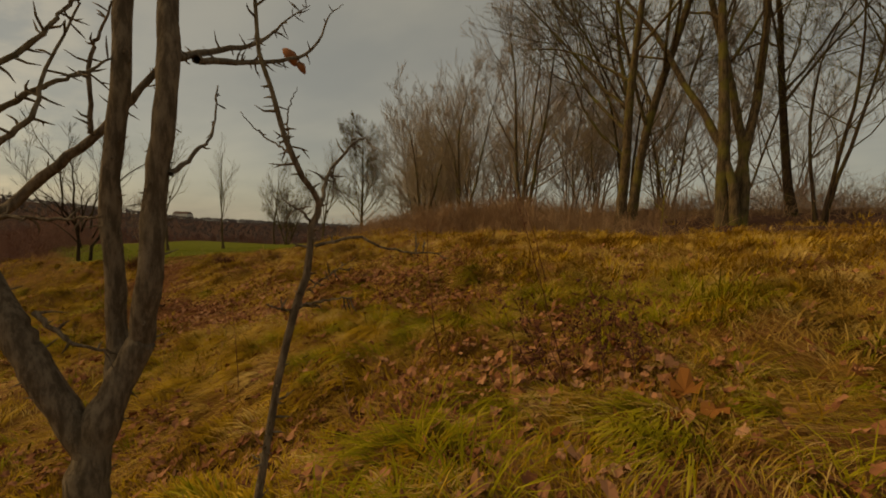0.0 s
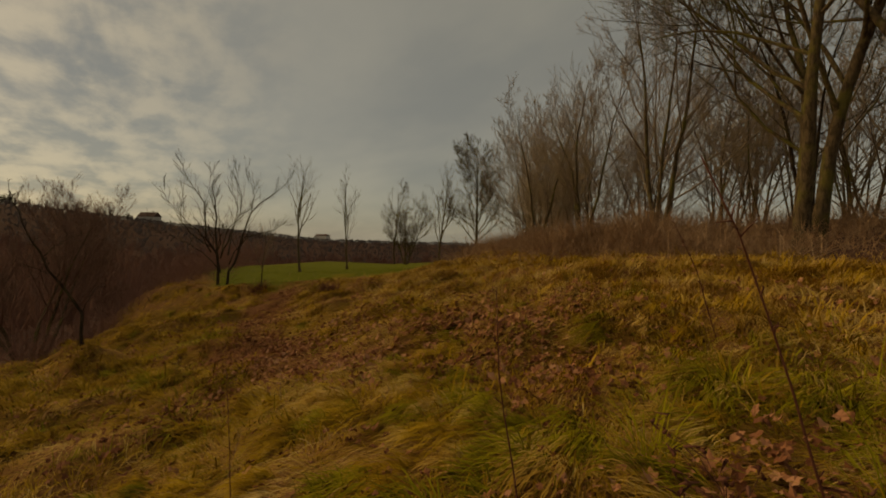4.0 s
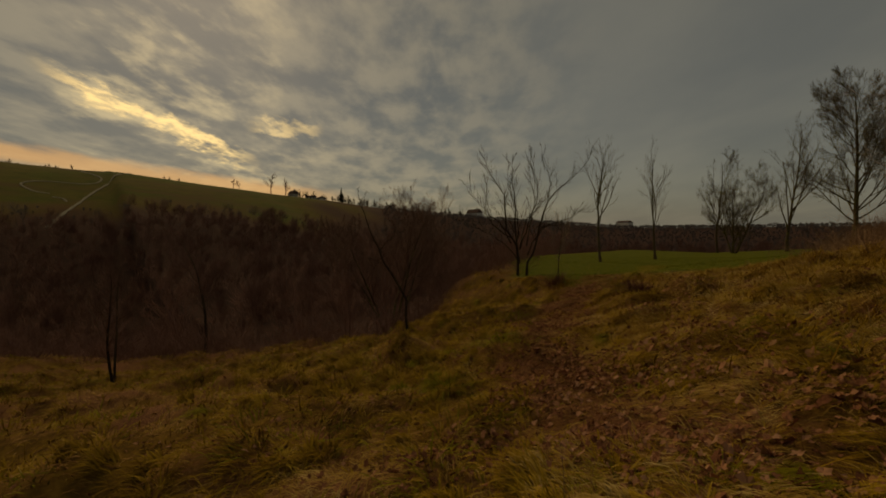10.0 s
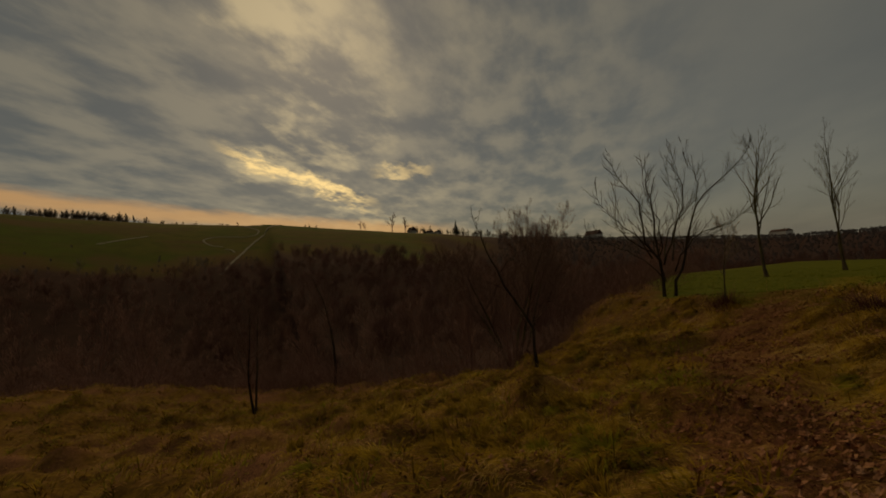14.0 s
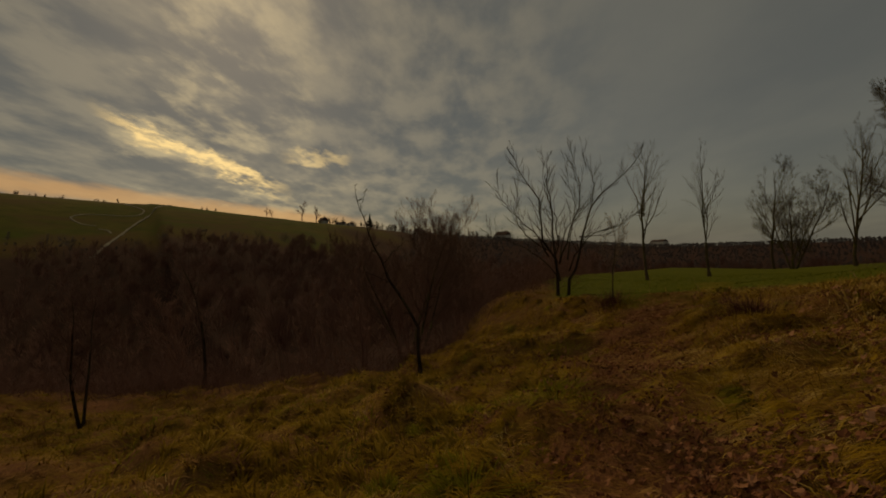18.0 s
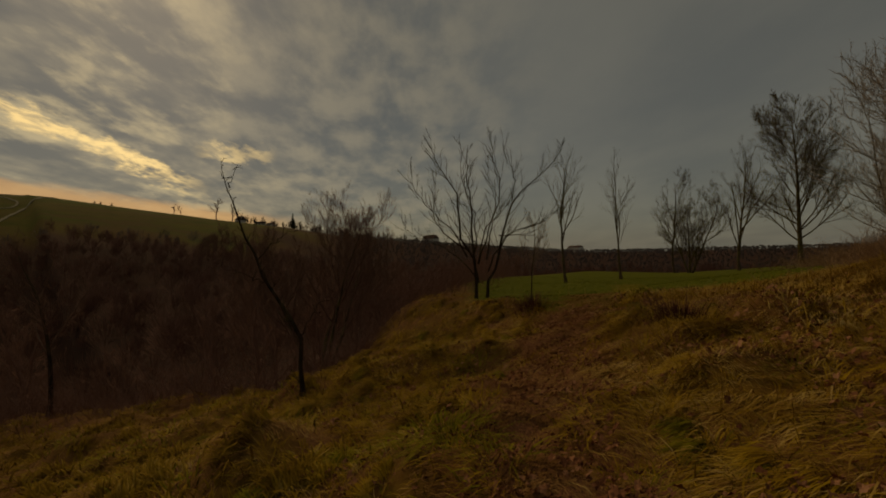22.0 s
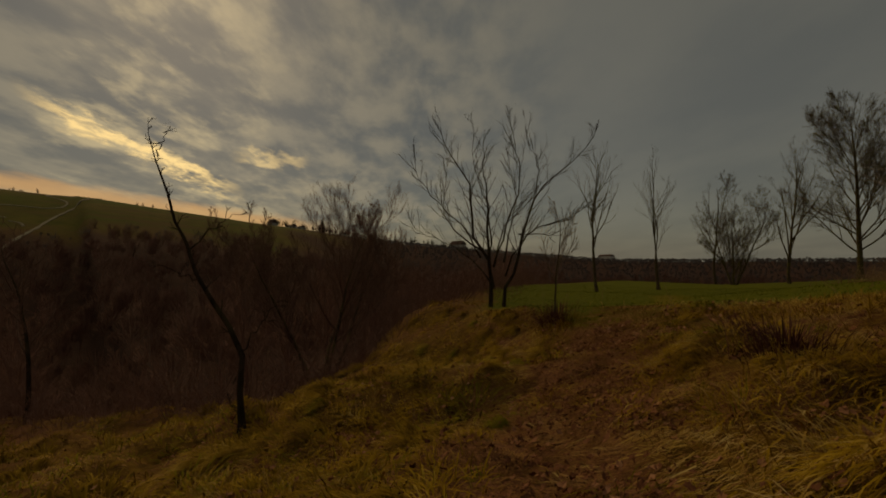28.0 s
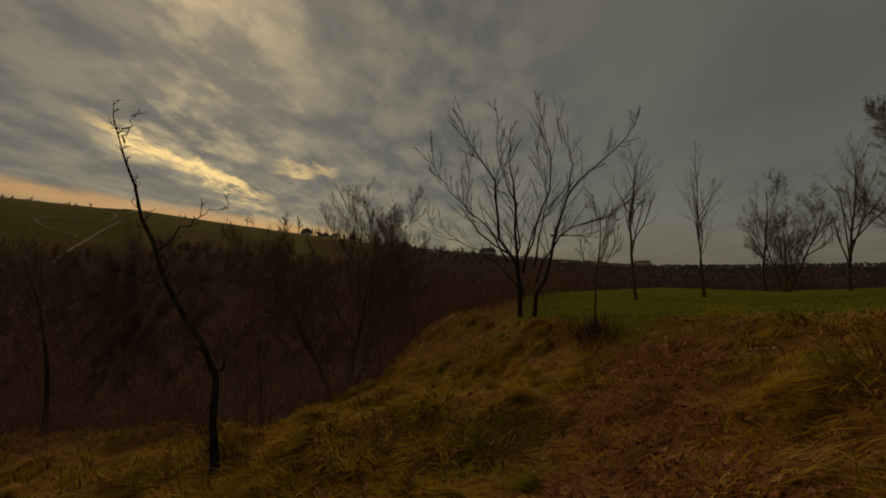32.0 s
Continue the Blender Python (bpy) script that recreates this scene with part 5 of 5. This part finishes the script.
weed("tall_stalk", (0.82, 2.86), (0.40, 2.32, 1.76), "tall thin dead stalk leaning over the grass", 1, 0.0045, 14, 0.04, M_WEED)
weed("tall_stalk", (-1.83, 3.49), (-1.84, 3.49, 0.98), "thin upright dead stalk", 2, 0.0035, 4, 0.05, M_WEED)
weed("tall_stalk", (-0.05, 3.07), (-0.32, 3.01, 1.46), "tall thin dead stalk leaning over the leaves", 3, 0.0045, 8, 0.04, M_WEED)
weed("tall_stalk", (0.62, 2.65), (0.28, 2.75, 0.98), "thin dead stalk leaning over the leaves", 4, 0.004, 6, 0.05, M_WEED)
weed("tall_stalk", (1.4, 6.2), (1.0, 6.0, 1.95), "tall thin dead stalk leaning over the grass", 5, 0.007, 8, 0.08, M_WEED)
weed("tall_stalk", (1.25, 2.7), (1.18, 2.8, 1.15), "thin dark dead stalk among withered weeds", 6, 0.004, 10, 0.06, M_WEED)
for i in range(11):
    weed("dead_weed", (0.98 + 0.34 * math.sin(i * 2.1) * (0.4 + 0.05 * i), 2.85 + 0.32 * math.cos(i * 1.7)), (0.95 + 0.46 * math.sin(i * 2.1), 2.9 + 0.34 * math.cos(i * 1.7), 0.68 + 0.09 * (i % 5)), "dark red-brown dead weed with withered seed heads", 110 + i, 0.0035, 16, 0.15, M_WEED, 2)
weed("leafy_weed", (3.7, 7.6), (3.75, 7.7, 2.6), "tall thin weed holding a few yellow leaves", 30, 0.008, 10, 0.3, M_GREEN, 3)
rw = np.random.default_rng(77)
for i in range(16):
    x, y = along(rw, 1, VIEW[1:], 1.8)
    x, y = float(x[0]), float(y[0])
    if trail_gap(np.array(x), np.array(y)) > 0.7:
        weed("dead_weed", (x, y), (x + rw.normal(0, 0.1), y + rw.normal(0, 0.1), float(land(x, y)) + rw.uniform(0.35, 0.7)), "thin brown dead weed in the grass", 40 + i, 0.003, 6, 0.08)

# ---- the far hill ----
M_TRACK = stuff_mat("pale_gravel", lambda g: g.mix(g.noise(g.n("ShaderNodeTexCoord").outputs["Object"], 0.5, 4.0), (0.22, 0.19, 0.13), (0.34, 0.29, 0.21)), 0.9)
M_WALL = stuff_mat("house_wall", lambda g: g.mix(g.noise(g.n("ShaderNodeTexCoord").outputs["Object"], 1.5, 4.0), (0.50, 0.47, 0.42), (0.66, 0.62, 0.55)), 0.9)
M_ROOF = stuff_mat("roof_tile", lambda g: g.mix(g.noise(g.n("ShaderNodeTexCoord").outputs["Object"], 3.0, 4.0), (0.060, 0.040, 0.034), (0.120, 0.075, 0.060)), 0.85)
M_PANE = stuff_mat("window_pane", lambda g: (0.02, 0.025, 0.03), 0.15)


def out(yaw, r, dz=0.0):
    x, y = -r * math.sin(radians(yaw)), r * math.cos(radians(yaw))
    return Vector((x, y, float(land(x, y)) + dz))


def track(name, line, width, label):
    """A pale strip laid over the hill along a line of places."""
    c = curve_through([(x, y, 0.0) for x, y in line], 12 * len(line), np.random.default_rng(len(line)), 0.12)[:, :2]
    d = np.gradient(c, axis=0)
    d /= np.hypot(d[:, 0], d[:, 1])[:, None] + 1e-9
    s = np.stack([d[:, 1], -d[:, 0]], 1)
    w = (width * (0.5 + 0.12 * np.sin(np.arange(len(c)) * 1.3)))[:, None]
    V = []
    for q in zip(c - s * w, c + s * w):
        V += [(x, y, float(land(x, y)) + 0.3) for x, y in q]
    V += [(x, y, z - 1.5) for x, y, z in V]
    n, m = len(c) - 1, 2 * len(c)
    F = [(2 * i, 2 * i + 1, 2 * i + 3, 2 * i + 2) for i in range(n)]
    F += [(2 * i + 2, 2 * i + 2 + m, 2 * i + m, 2 * i) for i in range(n)] + [(2 * i + 1, 2 * i + 1 + m, 2 * i + 3 + m, 2 * i + 3) for i in range(n)]
    tagged(new(name, mesh_of(name, V, np.array(F), M_TRACK, False)), label, "track", kind="structure")


track("track", [(-223, -35), (-252, -32), (-286, -28), (-322, -22), (-372, -15)], 1.1, "pale straight farm track up the far hill")
track("track", [(-268, -100), (-280, -95), (-297, -86)], 1.0, "pale farm track across the far hill")
track("track", [(-280, -43), (-282, -49), (-289, -54), (-296, -56), (-304, -53), (-308, -47), (-309, -39), (-310, -33), (-318, -28), (-334, -28), (-346, -33), (-358, -40), (-372, -38), (-390, -28)], 0.9, "pale winding farm path on the far hill")
track("track", [(-274, -41), (-272, -37), (-266, -35)], 0.7, "pale short farm path on the far hill")


def box(w, d, h, z=0.0, bevel=0.03):
    bm = bmesh.new()
    bmesh.ops.create_cube(bm, size=1.0, matrix=Matrix.Translation((0, 0, z + h / 2)) @ Matrix.Diagonal((w, d, h, 1)))
    bmesh.ops.bevel(bm, geom=bm.edges[:], offset=bevel, segments=1, affect="EDGES")
    return bm


def bm_part(name, bm, mat, parent, m=None):
    me = bpy.data.meshes.new(name)
    bm.to_mesh(me)
    bm.free()
    me.materials.append(mat)
    ob = part(name, me, parent)
    if m is not None:
        ob.matrix_local = m
    return ob


def house(yaw, r, w, d, h, roof, turn, label):
    root = tagged(new("house"), label, "house")
    root.matrix_world = Matrix.Translation(out(yaw, r, -0.3)) @ Matrix.Rotation(radians(turn), 4, "Z")
    bm_part("wall", box(w, d, h), M_WALL, root)
    bm = bmesh.new()
    v = [bm.verts.new(c) for c in ((-w / 2 - 0.4, -d / 2 - 0.5, h), (w / 2 + 0.4, -d / 2 - 0.5, h), (w / 2 + 0.4, d / 2 + 0.5, h), (-w / 2 - 0.4, d / 2 + 0.5, h), (-w / 2 - 0.4, 0, h + roof), (w / 2 + 0.4, 0, h + roof))]
    for f in ((0, 1, 5, 4), (2, 3, 4, 5), (0, 4, 3), (1, 2, 5), (3, 2, 1, 0)):
        bm.faces.new([v[i] for i in f])
    roof_ob = bm_part("roof", bm, M_ROOF, root)
    bm_part("chimney", box(0.7, 0.7, 1.6), M_ROOF, roof_ob, Matrix.Translation((w * 0.25, 0, h + roof - 0.6)))
    for i in range(3):
        for s in (-1, 1):
            bm_part("window", box(1.1, 0.12, 1.3, 0, 0.02), M_PANE, root, Matrix.Translation((-w * 0.3 + i * w * 0.3, s * (d / 2 + 0.02), h * 0.45)))
    return root


house(75.6, 425, 8, 6, 3.2, 3.6, 20, "small pale farmhouse with a steep dark roof on the hilltop")
house(73.4, 425, 9, 5, 2.2, 1.8, 60, "low pale farm building on the hilltop")
house(72.2, 420, 8, 5, 2.2, 1.8, 10, "low pale farm building on the hilltop")
house(33.2, 900, 26, 18, 22, 4, 0, "distant pale tall building on the horizon")
house(29.5, 900, 34, 16, 6, 4, 30, "distant pale long building on the horizon")
house(52.0, 430, 14, 9, 5, 4, 15, "distant pale house among trees")
HILL = dict(SCRUB, depth=3, cone=0.08, counts=[6, 4, 5], tip=0.10, sides=[3, 3, 3, 3])
tree("hill_tree", out(78.2, 425), 17, 0.5, HILL, 81, "bare rounded tree on the hilltop", M_WOODS, M_WOODS, limbs=14, bole=0.3, whole=True)
tree("hill_tree", out(76.5, 428), 15, 0.5, HILL, 82, "bare rounded tree beside the farmhouse", M_WOODS, M_WOODS, limbs=14, bole=0.25, whole=True)
tree("hill_tree", out(82.4, 425), 9, 0.3, HILL, 83, "small bare tree on the hilltop", M_WOODS, M_WOODS, limbs=8, bole=0.3, whole=True)
tree("hill_tree", out(81.7, 425), 9, 0.3, HILL, 84, "small bare tree on the hilltop", M_WOODS, M_WOODS, limbs=8, bole=0.3, whole=True)
hill_proto = [tree("hill_tree", (0, 0, -600), 9, 0.35, HILL, 85 + i, "low dark bare tree in the hedge on the skyline", M_BARK_DARK, M_BARK_DARK, limbs=12, bole=0.08, group="trees on the skyline", whole=True) for i in range(2)]
rh = np.random.default_rng(9)
for i in range(190):
    yaw = rh.choice([rh.uniform(106, 123), rh.uniform(107.5, 116), rh.uniform(107.5, 119), rh.uniform(108, 124), rh.uniform(44, 75), rh.uniform(60, 75)])
    copy_thing(hill_proto[i % 2], Matrix.Translation(out(yaw, rh.uniform(412, 428), -1.2)) @ Matrix.Rotation(rh.uniform(0, 6), 4, "Z") @ Matrix.Scale(rh.uniform(0.5, 0.95), 4))
for i in range(70):
    yaw = rh.choice([rh.uniform(96, 109), rh.uniform(101, 110), rh.uniform(62, 68)])
    copy_thing(hill_proto[i % 2], Matrix.Translation(out(yaw, rh.uniform(408, 428), -1.0)) @ Matrix.Rotation(rh.uniform(0, 6), 4, "Z") @ Matrix.Scale(rh.uniform(0.22, 0.5), 4))
for y0 in (88.8, 89.3, 87.9):
    copy_thing(hill_proto[0], Matrix.Translation(out(y0, 424, -0.6)) @ Matrix.Scale(0.5, 4))
for p in hill_proto:
    for ch in p.children_recursive:
        bpy.data.objects.remove(ch)
    bpy.data.objects.remove(p)


def conifer(base, h, seed):
    rng = np.random.default_rng(seed)
    root = tagged(new("conifer"), "dark pointed conifer on the hill's skyline", "tree")
    root.location = base
    t = Tubes()
    t.add([(0, 0, -1), (0, 0, h)], [0.4, 0.05], 6)
    part("trunk", t.mesh("trunk", M_CONIFER), root)
    c = Tubes()
    for i in range(150):
        f = rng.uniform(0.08, 0.98)
        a = rng.uniform(0, 6.28)
        L = h * 0.26 * (1.05 - f) * rng.uniform(0.6, 1.2)
        o = np.array([0, 0, h * f])
        e = o + np.array([math.cos(a) * L, math.sin(a) * L, -0.35 * L])
        c.add([o, (o + e) / 2, e], [0.12, 0.55 * (1.1 - f), 0.08], 4)
    part("crown", c.mesh("crown", M_CONIFER), root)


conifer(out(69.6, 418), 15, 3)
